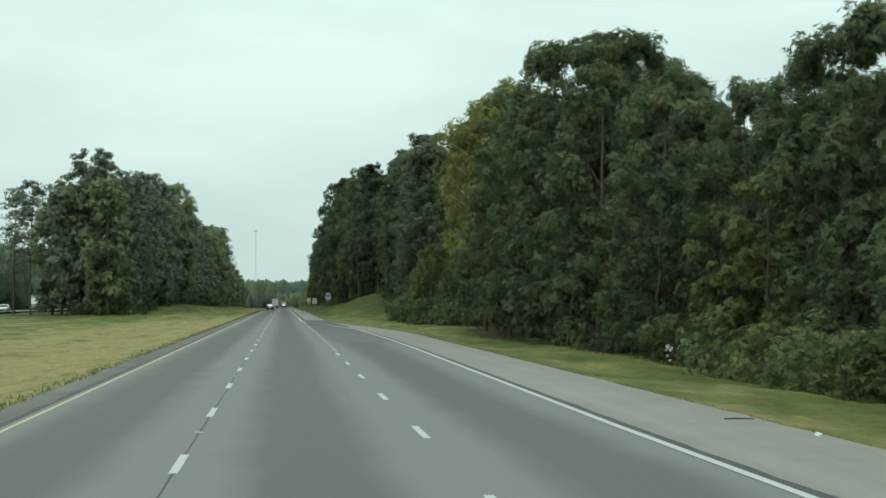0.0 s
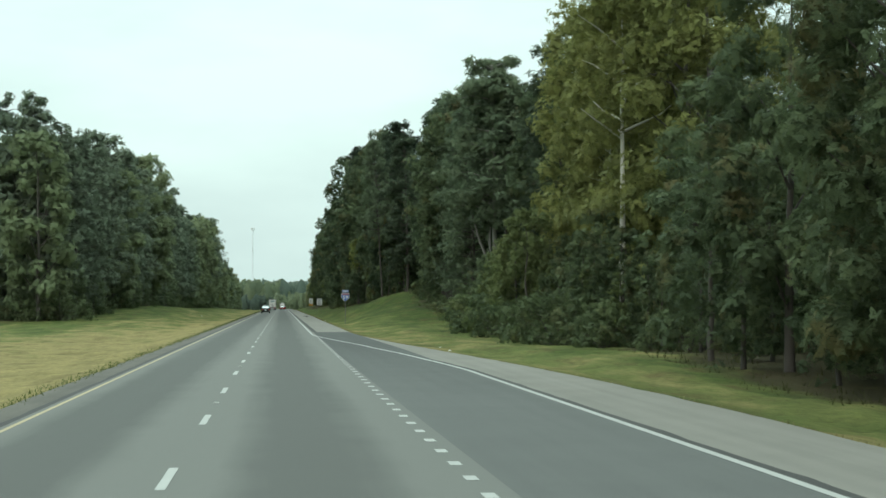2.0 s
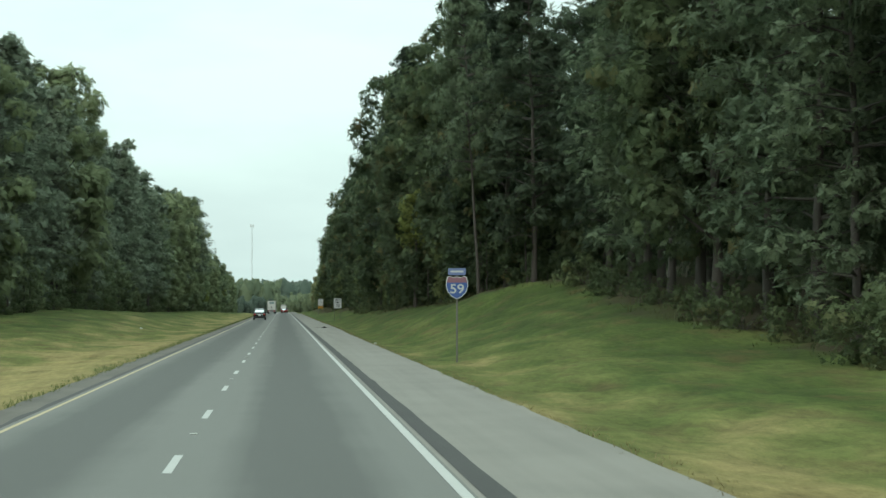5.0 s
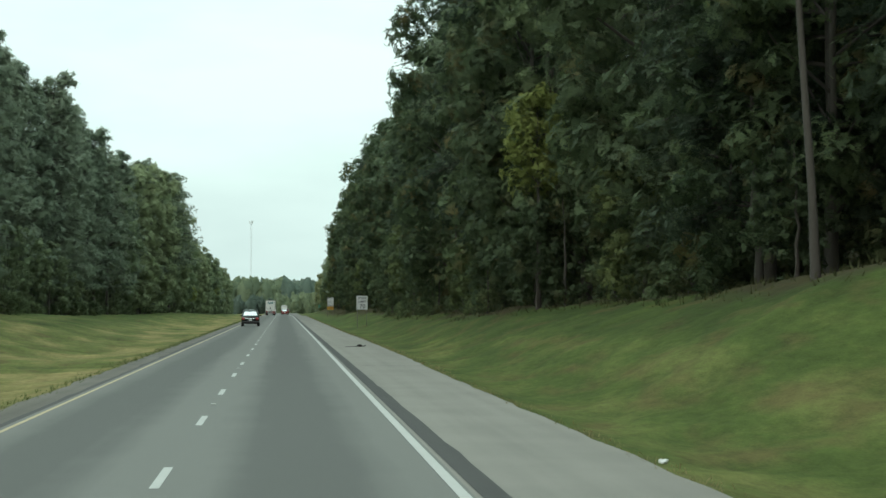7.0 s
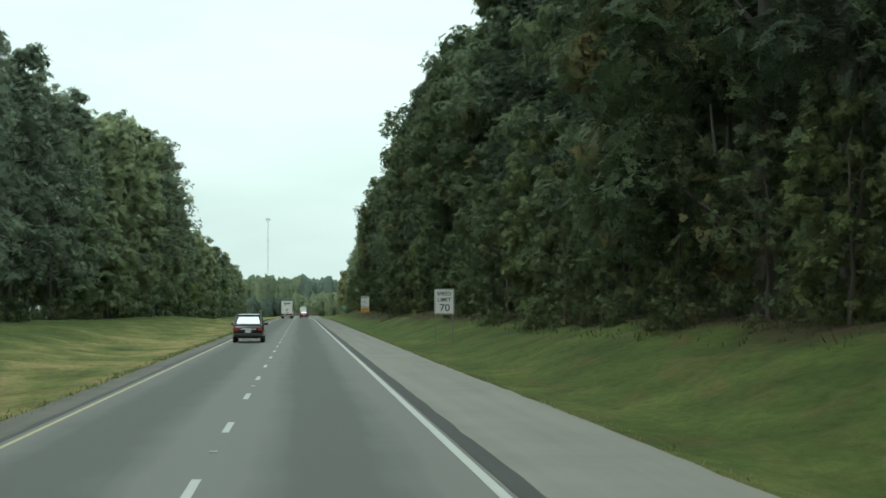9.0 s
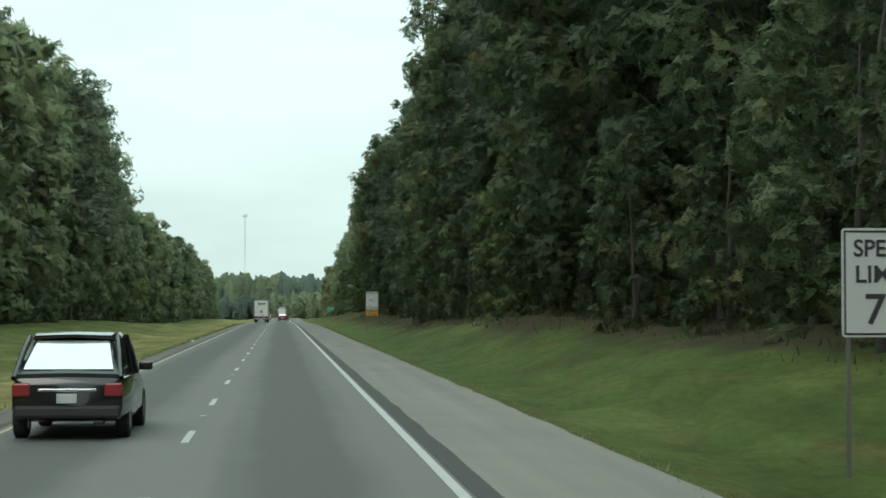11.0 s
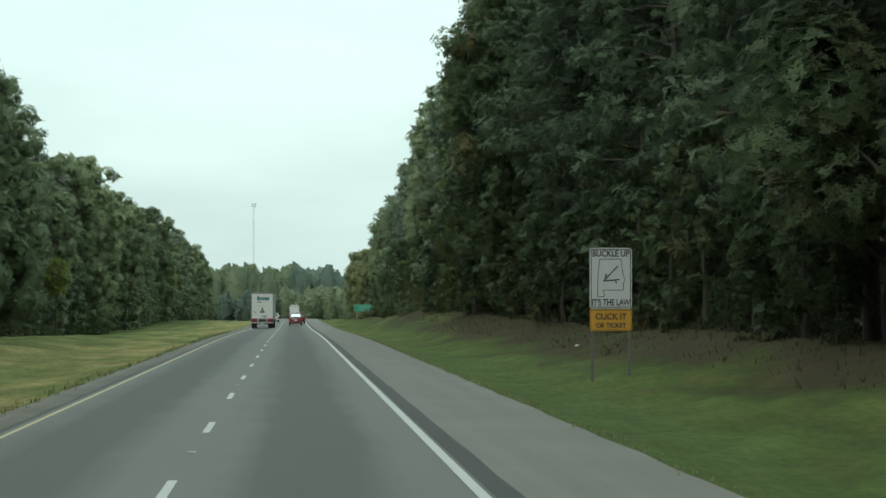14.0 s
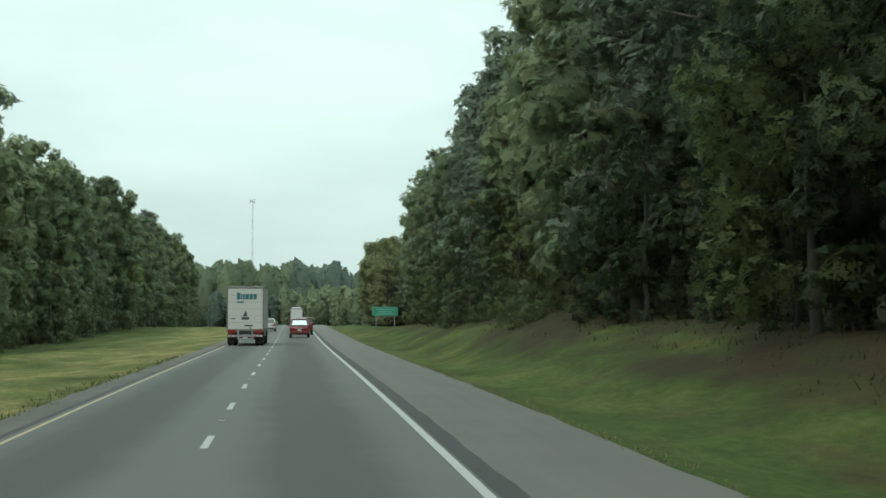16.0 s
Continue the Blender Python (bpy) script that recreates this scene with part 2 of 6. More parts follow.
def road_mat(name, dark, light, bands=True, scale=1.0, y_tone=None):
    """Asphalt: fine aggregate, long stains along the road, wheel paths across it."""
    m, n, l, b = nodes_of(name)
    co = n.new("ShaderNodeTexCoord")
    fine = n.new("ShaderNodeTexNoise")
    fine.inputs["Scale"].default_value, fine.inputs["Detail"].default_value = 55 * scale, 3
    mp = n.new("ShaderNodeMapping")
    mp.inputs["Scale"].default_value = (1.9, 0.035, 1)
    streak = n.new("ShaderNodeTexNoise")
    streak.inputs["Scale"].default_value, streak.inputs["Detail"].default_value = 1.0, 5
    blot = n.new("ShaderNodeTexNoise")
    blot.inputs["Scale"].default_value, blot.inputs["Detail"].default_value = 0.35, 6
    l.new(co.outputs["Object"], fine.inputs["Vector"])
    l.new(co.outputs["Object"], mp.inputs["Vector"])
    l.new(mp.outputs["Vector"], streak.inputs["Vector"])
    l.new(co.outputs["Object"], blot.inputs["Vector"])
    s1 = n.new("ShaderNodeMath")
    s1.operation = "MULTIPLY_ADD"
    s1.inputs[1].default_value = 0.45
    l.new(streak.outputs["Fac"], s1.inputs[0])
    s2 = n.new("ShaderNodeMath")
    s2.operation = "MULTIPLY_ADD"
    s2.inputs[1].default_value = 0.35
    l.new(blot.outputs["Fac"], s2.inputs[0])
    s3 = n.new("ShaderNodeMath")
    s3.operation = "MULTIPLY"
    s3.inputs[1].default_value = 0.2
    l.new(fine.outputs["Fac"], s3.inputs[0])
    l.new(s3.outputs[0], s2.inputs[2])
    l.new(s2.outputs[0], s1.inputs[2])
    fac = s1.outputs[0]
    if bands:
        sep = n.new("ShaderNodeSeparateXYZ")
        l.new(co.outputs["Object"], sep.inputs[0])
        ph = n.new("ShaderNodeMath")
        ph.operation = "MULTIPLY_ADD"
        ph.inputs[1].default_value, ph.inputs[2].default_value = 2 * math.pi / 3.62, 2 * math.pi * BAND_SHIFT
        l.new(sep.outputs["X"], ph.inputs[0])
        co_s = n.new("ShaderNodeMath")
        co_s.operation = "COSINE"
        l.new(ph.outputs[0], co_s.inputs[0])
        s4 = n.new("ShaderNodeMath")
        s4.operation = "MULTIPLY_ADD"
        s4.inputs[1].default_value = -0.36
        l.new(co_s.outputs[0], s4.inputs[0])
        l.new(fac, s4.inputs[2])
        fac = s4.outputs[0]
    ramp = n.new("ShaderNodeMapRange")
    ramp.inputs["From Min"].default_value, ramp.inputs["From Max"].default_value = 0.30, 0.70
    l.new(fac, ramp.inputs["Value"])
    mix = n.new("ShaderNodeMix")
    mix.data_type = "RGBA"
    mix.inputs["A"].default_value, mix.inputs["B"].default_value = (*dark, 1), (*light, 1)
    l.new(ramp.outputs["Result"], mix.inputs["Factor"])
    top = mix.outputs["Result"]
    # Brightness changes along the road between two places.
    if y_tone:
        place = n.new("ShaderNodeSeparateXYZ")
        l.new(co.outputs["Object"], place.inputs[0])
        y_scale = n.new("ShaderNodeMapRange")
        y_scale.inputs["From Min"].default_value, y_scale.inputs["From Max"].default_value = y_tone[:2]
        y_scale.inputs["To Min"].default_value, y_scale.inputs["To Max"].default_value = 1.0, y_tone[2]
        l.new(place.outputs["Y"], y_scale.inputs["Value"])
        tone_n = n.new("ShaderNodeHueSaturation")
        l.new(y_scale.outputs["Result"], tone_n.inputs["Value"])
        l.new(top, tone_n.inputs["Color"])
        top = tone_n.outputs["Color"]
    l.new(top, b.inputs["Base Color"])
    b.inputs["Roughness"].default_value = 0.85
    bp = n.new("ShaderNodeBump")
    bp.inputs["Strength"].default_value, bp.inputs["Distance"].default_value = 0.4, 0.008
    l.new(fine.outputs["Fac"], bp.inputs["Height"])
    l.new(bp.outputs["Normal"], b.inputs["Normal"])
    return m


BAND_SHIFT = -0.097
ASPHALT = road_mat("worn_asphalt", (0.080, 0.081, 0.073), (0.140, 0.140, 0.126), y_tone=(400, 640, 0.8))
NEW_ASPHALT = road_mat("dark_new_asphalt", (0.032, 0.031, 0.029), (0.055, 0.053, 0.049), bands=False)
GRAVEL = road_mat("gravel_edge", (0.046, 0.040, 0.031), (0.148, 0.134, 0.110), bands=False, scale=0.4)
PATCH_ASPHALT = road_mat("dark_patch_asphalt", (0.082, 0.084, 0.079), (0.114, 0.117, 0.110), bands=False, y_tone=(116, 168, 0.58))
SHOULDER = road_mat("pale_shoulder_asphalt", (0.156, 0.146, 0.127), (0.241, 0.225, 0.196), bands=False, y_tone=(420, 640, 0.63))


def grass_mat(name):
    """Mown grass: straw-coloured bands along the road that give way to green further on, clumps and fine blades."""
    m, n, l, b = nodes_of(name)
    co = n.new("ShaderNodeTexCoord")
    mp = n.new("ShaderNodeMapping")
    mp.inputs["Scale"].default_value = (1, 0.08, 1)
    band, patch, fine = (n.new("ShaderNodeTexNoise") for k in range(3))
    band.inputs["Scale"].default_value, band.inputs["Detail"].default_value = 0.30, 1
    patch.inputs["Scale"].default_value, patch.inputs["Detail"].default_value = 0.36, 6
    patch.inputs["Roughness"].default_value = 0.55
    fine.inputs["Scale"].default_value, fine.inputs["Detail"].default_value = 5, 5
    l.new(co.outputs["Object"], mp.inputs["Vector"])
    l.new(mp.outputs["Vector"], band.inputs["Vector"])
    tufts = n.new("ShaderNodeMapping")
    tufts.inputs["Scale"].default_value = (1, 0.34, 1)
    l.new(co.outputs["Object"], tufts.inputs["Vector"])
    l.new(tufts.outputs["Vector"], patch.inputs["Vector"])
    l.new(tufts.outputs["Vector"], fine.inputs["Vector"])
    sep = n.new("ShaderNodeSeparateXYZ")
    l.new(co.outputs["Object"], sep.inputs[0])
    dry = n.new("ShaderNodeMapRange")
    dry.inputs["From Min"].default_value, dry.inputs["From Max"].default_value = 170, 340
    dry.inputs["To Min"].default_value, dry.inputs["To Max"].default_value = 0.235, 0.055
    l.new(sep.outputs["Y"], dry.inputs["Value"])
    half = n.new("ShaderNodeMath")
    half.operation = "MULTIPLY"
    half.inputs[1].default_value = 0.65
    l.new(patch.outputs["Fac"], half.inputs[0])
    a1 = n.new("ShaderNodeMath")
    a1.operation = "MULTIPLY_ADD"
    a1.inputs[1].default_value = 0.20
    l.new(band.outputs["Fac"], a1.inputs[0])
    l.new(half.outputs[0], a1.inputs[2])
    a2 = n.new("ShaderNodeMath")
    a2.operation = "ADD"
    l.new(a1.outputs[0], a2.inputs[0])
    l.new(dry.outputs["Result"], a2.inputs[1])
    med = n.new("ShaderNodeMapRange")
    med.inputs["From Min"].default_value, med.inputs["From Max"].default_value = -21, -9
    med.inputs["To Min"].default_value, med.inputs["To Max"].default_value = -0.04, 0.15
    l.new(sep.outputs["X"], med.inputs["Value"])
    off = n.new("ShaderNodeMapRange")
    off.inputs["From Min"].default_value, off.inputs["From Max"].default_value = 0, 12
    off.inputs["To Min"].default_value, off.inputs["To Max"].default_value = 0.01, -0.27
    l.new(sep.outputs["X"], off.inputs["Value"])
    a0 = n.new("ShaderNodeMath")
    a0.operation = "ADD"
    l.new(a2.outputs[0], a0.inputs[0])
    l.new(off.outputs["Result"], a0.inputs[1])
    a2 = a0
    a3 = n.new("ShaderNodeMath")
    a3.operation = "ADD"
    l.new(a2.outputs[0], a3.inputs[0])
    l.new(med.outputs["Result"], a3.inputs[1])
    a2 = a3
    ramp = n.new("ShaderNodeValToRGB")
    e = ramp.color_ramp.elements
    e[0].position, e[0].color = 0.34, (0.042, 0.062, 0.016, 1)
    e[1].position, e[1].color = 0.72, (0.240, 0.198, 0.082, 1)
    for at, col in ((0.48, (0.067, 0.092, 0.023, 1)), (0.60, (0.122, 0.132, 0.041, 1))):
        k = e.new(at)
        k.color = col
    l.new(a2.outputs[0], ramp.inputs["Fac"])
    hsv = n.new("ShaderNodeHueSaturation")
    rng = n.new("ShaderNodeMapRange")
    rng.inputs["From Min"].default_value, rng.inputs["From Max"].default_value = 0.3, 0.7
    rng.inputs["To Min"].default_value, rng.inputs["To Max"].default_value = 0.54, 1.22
    grain = n.new("ShaderNodeTexNoise")
    grain.inputs["Scale"].default_value, grain.inputs["Detail"].default_value = 26, 4
    grain.inputs["Roughness"].default_value = 0.65
    l.new(tufts.outputs["Vector"], grain.inputs["Vector"])
    mean = n.new("ShaderNodeMath")
    mean.operation = "MULTIPLY_ADD"
    mean.inputs[1].default_value = 0.5
    part_f = n.new("ShaderNodeMath")
    part_f.operation = "MULTIPLY"
    part_f.inputs[1].default_value = 0.5
    l.new(fine.outputs["Fac"], part_f.inputs[0])
    l.new(grain.outputs["Fac"], mean.inputs[0])
    l.new(part_f.outputs[0], mean.inputs[2])
    # Relief height lightens cushions and darkens hollows in the base colour.
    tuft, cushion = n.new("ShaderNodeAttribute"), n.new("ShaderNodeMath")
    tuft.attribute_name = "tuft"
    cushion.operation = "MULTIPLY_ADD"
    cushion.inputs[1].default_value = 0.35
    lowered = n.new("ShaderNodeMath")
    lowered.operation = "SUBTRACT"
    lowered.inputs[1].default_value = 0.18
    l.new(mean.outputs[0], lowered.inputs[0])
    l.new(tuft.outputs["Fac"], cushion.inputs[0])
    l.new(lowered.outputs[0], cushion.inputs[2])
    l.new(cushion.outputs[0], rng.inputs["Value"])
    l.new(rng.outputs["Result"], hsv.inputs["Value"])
    blotch = n.new("ShaderNodeTexNoise")
    blotch.inputs["Scale"].default_value, blotch.inputs["Detail"].default_value = 0.8, 5
    l.new(tufts.outputs["Vector"], blotch.inputs["Vector"])
    worn = n.new("ShaderNodeMapRange")
    worn.inputs["From Min"].default_value, worn.inputs["From Max"].default_value = 0.52, 0.70
    worn.inputs["To Max"].default_value = 0.6
    l.new(blotch.outputs["Fac"], worn.inputs["Value"])
    earth = n.new("ShaderNodeMix")
    earth.data_type = "RGBA"
    earth.inputs["B"].default_value = (0.106, 0.078, 0.034, 1)
    l.new(worn.outputs["Result"], earth.inputs["Factor"])
    l.new(ramp.outputs["Color"], earth.inputs["A"])
    # a lush strip beside the hard shoulder further along
    strip_x, strip_y, lush, lush_p, green = n.new("ShaderNodeMapRange"), n.new("ShaderNodeMapRange"), n.new("ShaderNodeMath"), n.new("ShaderNodeMath"), n.new("ShaderNodeMix")
    strip_x.inputs["From Min"].default_value, strip_x.inputs["From Max"].default_value = 10.5, 7.0
    strip_y.inputs["From Min"].default_value, strip_y.inputs["From Max"].default_value = 430, 520
    right, ends = n.new("ShaderNodeMath"), n.new("ShaderNodeMapRange")
    right.operation = "GREATER_THAN"
    right.inputs[1].default_value = 0.0
    ends.inputs["From Min"].default_value, ends.inputs["From Max"].default_value = 700, 630
    lush.operation = lush_p.operation = "MULTIPLY"
    l.new(sep.outputs["X"], strip_x.inputs["Value"])
    l.new(sep.outputs["Y"], strip_y.inputs["Value"])
    l.new(sep.outputs["X"], right.inputs[0])
    l.new(sep.outputs["Y"], ends.inputs["Value"])
    first, then = n.new("ShaderNodeMath"), n.new("ShaderNodeMath")
    first.operation = then.operation = "MULTIPLY"
    l.new(strip_x.outputs["Result"], first.inputs[0])
    l.new(right.outputs[0], first.inputs[1])
    l.new(strip_y.outputs["Result"], then.inputs[0])
    l.new(ends.outputs["Result"], then.inputs[1])
    l.new(first.outputs[0], lush.inputs[0])
    l.new(then.outputs[0], lush.inputs[1])
    thick = n.new("ShaderNodeMapRange")
    thick.inputs["From Min"].default_value, thick.inputs["From Max"].default_value = 0.3, 0.6
    thick.inputs["To Min"].default_value, thick.inputs["To Max"].default_value = 0.35, 0.95
    l.new(patch.outputs["Fac"], thick.inputs["Value"])
    l.new(lush.outputs[0], lush_p.inputs[0])
    l.new(thick.outputs["Result"], lush_p.inputs[1])
    green.data_type = "RGBA"
    green.inputs["B"].default_value = (0.064, 0.098, 0.030, 1)
    l.new(lush_p.outputs[0], green.inputs["Factor"])
    l.new(earth.outputs["Result"], green.inputs["A"])
    l.new(green.outputs["Result"], hsv.inputs["Color"])
    att = n.new("ShaderNodeAttribute")
    att.attribute_name = "litter"
    lit = n.new("ShaderNodeMix")
    lit.data_type = "RGBA"
    lit.inputs["B"].default_value = (0.047, 0.034, 0.021, 1)
    edge = n.new("ShaderNodeMath")
    edge.operation = "MULTIPLY_ADD"
    edge.inputs[1].default_value = 2.2
    shift = n.new("ShaderNodeMath")
    shift.operation = "MULTIPLY_ADD"
    shift.inputs[1].default_value, shift.inputs[2].default_value = -5.0, 1.85
    l.new(patch.outputs["Fac"], shift.inputs[0])
    l.new(att.outputs["Fac"], edge.inputs[0])
    l.new(shift.outputs[0], edge.inputs[2])
    edge.use_clamp = True
    cover = n.new("ShaderNodeMath")
    cover.operation = "MULTIPLY"
    cover.inputs[1].default_value = 0.8
    l.new(edge.outputs[0], cover.inputs[0])
    l.new(cover.outputs[0], lit.inputs["Factor"])
    l.new(hsv.outputs["Color"], lit.inputs["A"])
    l.new(lit.outputs["Result"], b.inputs["Base Color"])
    b.inputs["Roughness"].default_value = 0.95
    b.inputs["Specular IOR Level"].default_value = 0.1
    bp = n.new("ShaderNodeBump")
    bp.inputs["Strength"].default_value, bp.inputs["Distance"].default_value = 0.5, 0.06
    l.new(fine.outputs["Fac"], bp.inputs["Height"])
    l.new(bp.outputs["Normal"], b.inputs["Normal"])
    return m


GRASS = grass_mat("verge_grass")


# ---- mesh helpers ----
def mesh_of(name, verts, faces, mats, smooth=False):
    me = bpy.data.meshes.new(name)
    me.from_pydata([tuple(v) for v in verts], [], [tuple(f) for f in faces])
    for m in mats:
        me.materials.append(m)
    if smooth:
        me.polygons.foreach_set("use_smooth", [True] * len(me.polygons))
    me.update()
    return me


def part(name, bm, material, parent, label=""):
    me = bpy.data.meshes.new(name)
    bm.to_mesh(me)
    bm.free()
    me.materials.append(material)
    ob = new(name, me)
    ob.parent = parent
    if label:
        tagged(ob, label)
    return ob


def box(bm, x0, x1, y0, y1, z0, z1, bevel=0.0):
    """A box in bm, its edges rounded."""
    r = bmesh.ops.create_cube(bm, size=1.0)
    for v in r["verts"]:
        v.co = Vector((x0 + (v.co.x + 0.5) * (x1 - x0), y0 + (v.co.y + 0.5) * (y1 - y0), z0 + (v.co.z + 0.5) * (z1 - z0)))
    if bevel:
        es = list({e for v in r["verts"] for e in v.link_edges})
        bmesh.ops.bevel(bm, geom=es, offset=bevel, segments=2, affect="EDGES", profile=0.5)
    return bm


def boxed(x0, x1, y0, y1, z0, z1, bevel=0.0):
    return box(bmesh.new(), x0, x1, y0, y1, z0, z1, bevel)


def tube_geo(path, radii, sides=7):
    """Vertices and faces of a tapered round tube along a path."""
    vs, fs = [], []
    for i, (p, r) in enumerate(zip(path, radii)):
        p = Vector(p)
        a, b = Vector(path[max(0, i - 1)]), Vector(path[min(len(path) - 1, i + 1)])
        d = (b - a).normalized()
        u = d.cross(Vector((0.31, 0.95, 0.02))).normalized()
        w = d.cross(u)
        for k in range(sides):
            an = 2 * math.pi * k / sides
            vs.append(p + (u * math.cos(an) + w * math.sin(an)) * r)
    for i in range(len(path) - 1):
        for k in range(sides):
            k2 = (k + 1) % sides
            fs.append((i * sides + k, i * sides + k2, (i + 1) * sides + k2, (i + 1) * sides + k))
    return vs, fs


def smooth_step(a, b, x):
    t = min(1.0, max(0.0, (x - a) / (b - a)))
    return t * t * (3 - 2 * t)


# ---- the lie of the land (x across, y along the road) ----
LINE_LEFT, DASH_LEFT, LINE_RIGHT = -4.585, -1.373, 2.166
DASH_RIGHT, DOT_RIGHT, PAVED_LEFT = 2.19, 2.26, -5.62
Y0, Y1 = -60.0, 1110.0


def along(*knots):
    """A height or place that changes along the road: knots of (y, value)."""
    ky, kv = [k[0] for k in knots], [k[1] for k in knots]
    return lambda y: float(np.interp(y, ky, kv))


lane_end = along((100, 0.0), (134, 0.04), (153, 0.22), (168, 0.46), (179, 0.70), (191, 0.94), (198, 1.0))
bank = along((60, -0.5), (150, -0.2), (205, 0.0), (235, 0.3), (255, 0.9), (275, 2.3), (298, 3.8), (308, 3.7), (318, 3.0), (354, 2.2), (390, 1.8), (436, 1.6),
             (525, 1.9), (575, 1.2), (640, 1.2), (690, 1.9), (712, 2.5), (760, 1.7), (850, 0.2), (900, -0.5))
wood_edge = along((0, 17.0), (150, 17.0), (180, 18.0), (225, 19.0), (240, 18.8), (300, 18.0), (312, 14.6), (345, 14.4), (370, 13.2), (790, 13.0), (820, 13.6), (840, 15.0), (860, 16.2), (880, 17.8), (905, 20.0), (935, 20.0), (950, 16.5), (1050, 22.0))
rise_left = along((60, -0.5), (250, -0.4), (290, 0.3), (340, 1.6), (416, 1.7), (495, 0.8), (630, 0.8), (703, -0.6), (764, -0.8), (900, -0.4))


line_wide = along((30, 5.62), (85, 6.02), (140, 6.0), (162, 5.65))
verge_wide = along((30, 3.52), (85, 3.72), (130, 3.85))


def edge_line(y):
    """The white line at the roadside; a third lane runs out into the second."""
    wide = line_wide(y)
    return wide + (LINE_RIGHT - 0.075 * (1 - smooth_step(250, 430, y)) - wide) * lane_end(y)


def paved_right(y):
    return 5.05 + verge_wide(y) * (1 - smooth_step(112, 208, y)) + 0.16 * smooth_step(325, 350, y) * (1 - smooth_step(385, 420, y))


def wood_right(y):
    return wood_edge(y) + 0.6 * math.sin(y * 0.043) + 0.4 * math.sin(y * 0.13 + 1)


def wood_left(y):
    return -24.5 + 0.8 * math.sin(y * 0.031 + 2) + 0.6 * math.sin(y * 0.11)


def profile(y):
    """The road sinks a little and dips behind a low crest far ahead."""
    return -0.42 * smooth_step(645, 775, y) - 2.8 * smooth_step(900, 1110, y)


def ground(x, y):
    z = profile(y) - 0.04
    bump_z = 0.10 * noise.noise(Vector((x * 0.25, y * 0.12, 0))) + 0.35 * noise.noise(Vector((x * 0.05, y * 0.03, 3)))
    if x > 0:
        e, w = paved_right(y), wood_right(y)
        if x < e - 0.3:
            return z - 0.25
        s = smooth_step(e + 0.6, w + 0.5, x) ** (1 + 1.5 * smooth_step(535, 575, y) * (1 - smooth_step(640, 690, y)))
        dip = -0.18 * math.sin(math.pi * min(1, max(0, (x - e) / 4.0)))
        return z + dip + bank(y) * s * (1 - smooth_step(w + 40, w + 130, x)) + bump_z * min(1, max(0, x - e) / 3) + min(8.0, max(0, x - w - 12) * 0.5) * (1 - smooth_step(w + 34, w + 90, x))
    e, w = PAVED_LEFT, wood_left(y)
    if x > e + 0.3:
        return z - 0.25
    s = smooth_step(-e + 0.5, -w, -x) * (1 - smooth_step(-w + 4, -w + 16, -x))
    dip = -0.3 * math.sin(math.pi * min(1, max(0, (e - x) / 9.0)))
    return z + dip + rise_left(y) * s + bump_z * min(1, max(0, e - x) / 3)


def relief(x, y):
    """Cushions and hollows of uncut grass, from nothing at the paving to full height a little way off."""
    off = (x - paved_right(y)) if x > 0 else (PAVED_LEFT - x)
    if off <= 0 or off > 24:
        return 0.0
    a = 0.085 * noise.noise(Vector((x * 0.95, y * 0.5, 11))) + 0.05 * noise.noise(Vector((x * 2.1, y * 1.15, 23)))
    return min(1.0, off / 1.2) * (a + 0.02)


def strip(name, left, right, z, y0, y1, step, mats, across=1):
    """A long sheet between two lines along the road."""
    vs, fs = [], []
    n = int(round((y1 - y0) / step))
    for i in range(n + 1):
        y = y0 + (y1 - y0) * i / n
        a, b = left(y), right(y)
        for k in range(across + 1):
            vs.append((a + (b - a) * k / across, y, z + profile(y)))
    w = across + 1
    for i in range(n):
        for k in range(across):
            fs.append((i * w + k, i * w + k + 1, (i + 1) * w + k + 1, (i + 1) * w + k))
    return mesh_of(name, vs, fs, mats)


def ragged(y, seed, a=0.10, b=0.05):
    return a * noise.noise(Vector((y * 0.35, seed, 0))) + b * noise.noise(Vector((y * 1.3, seed + 4, 0)))


def leaf_fall(x, y):
    """How far dead leaves and brown stalks cover the grass."""
    w = wood_right(y)
    if x > 0:
        return smooth_step(w - 3.4 - 3.4 * smooth_step(440, 480, y), w + 0.4, x) * (1 - smooth_step(w + 24, w + 34, x))
    return smooth_step(-wood_left(y) - 1.0, -wood_left(y) + 1.5, -x) * (1 - smooth_step(42, 48, -x)) * smooth_step(270, 290, y)


# ground: one sheet out to the horizon
xs = [-2500, -1200, -600, -300, -160, -110, -80, -66, -58, -50, -44, -38, -34, -31, -28.5, -26.5] + [-25 + 0.58 * i for i in range(33)]
xs += [-5.9, -5.0, -3.5, 0, 3.5] + [4.75 + 0.36 * i for i in range(42)] + [20.4, 21.6, 23, 25, 27, 31, 36, 44, 60, 90, 160, 300, 600, 1200, 2500]
ys = [-400, -200, -100, -60, -30, -10] + [0.8 * i for i in range(900)] + [720 + 2.5 * i for i in range(64)] + [880 + 15 * i for i in range(42)] + [1700, 2200, 3000, 4500]
verts = [(x, y, ground(x, y) + relief(x, y)) for y in ys for x in xs]
nx = len(xs)
faces = [(j * nx + i, j * nx + i + 1, (j + 1) * nx + i + 1, (j + 1) * nx + i) for j in range(len(ys) - 1) for i in range(nx - 1)]
land = mesh_of("ground", verts, faces, [GRASS], True)
litter_map = land.attributes.new("litter", "FLOAT", "POINT")
litter_map.data.foreach_set("value", [leaf_fall(x, y) for x, y, z in verts])
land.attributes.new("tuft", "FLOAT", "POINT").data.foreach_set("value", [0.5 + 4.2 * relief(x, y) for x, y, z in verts])
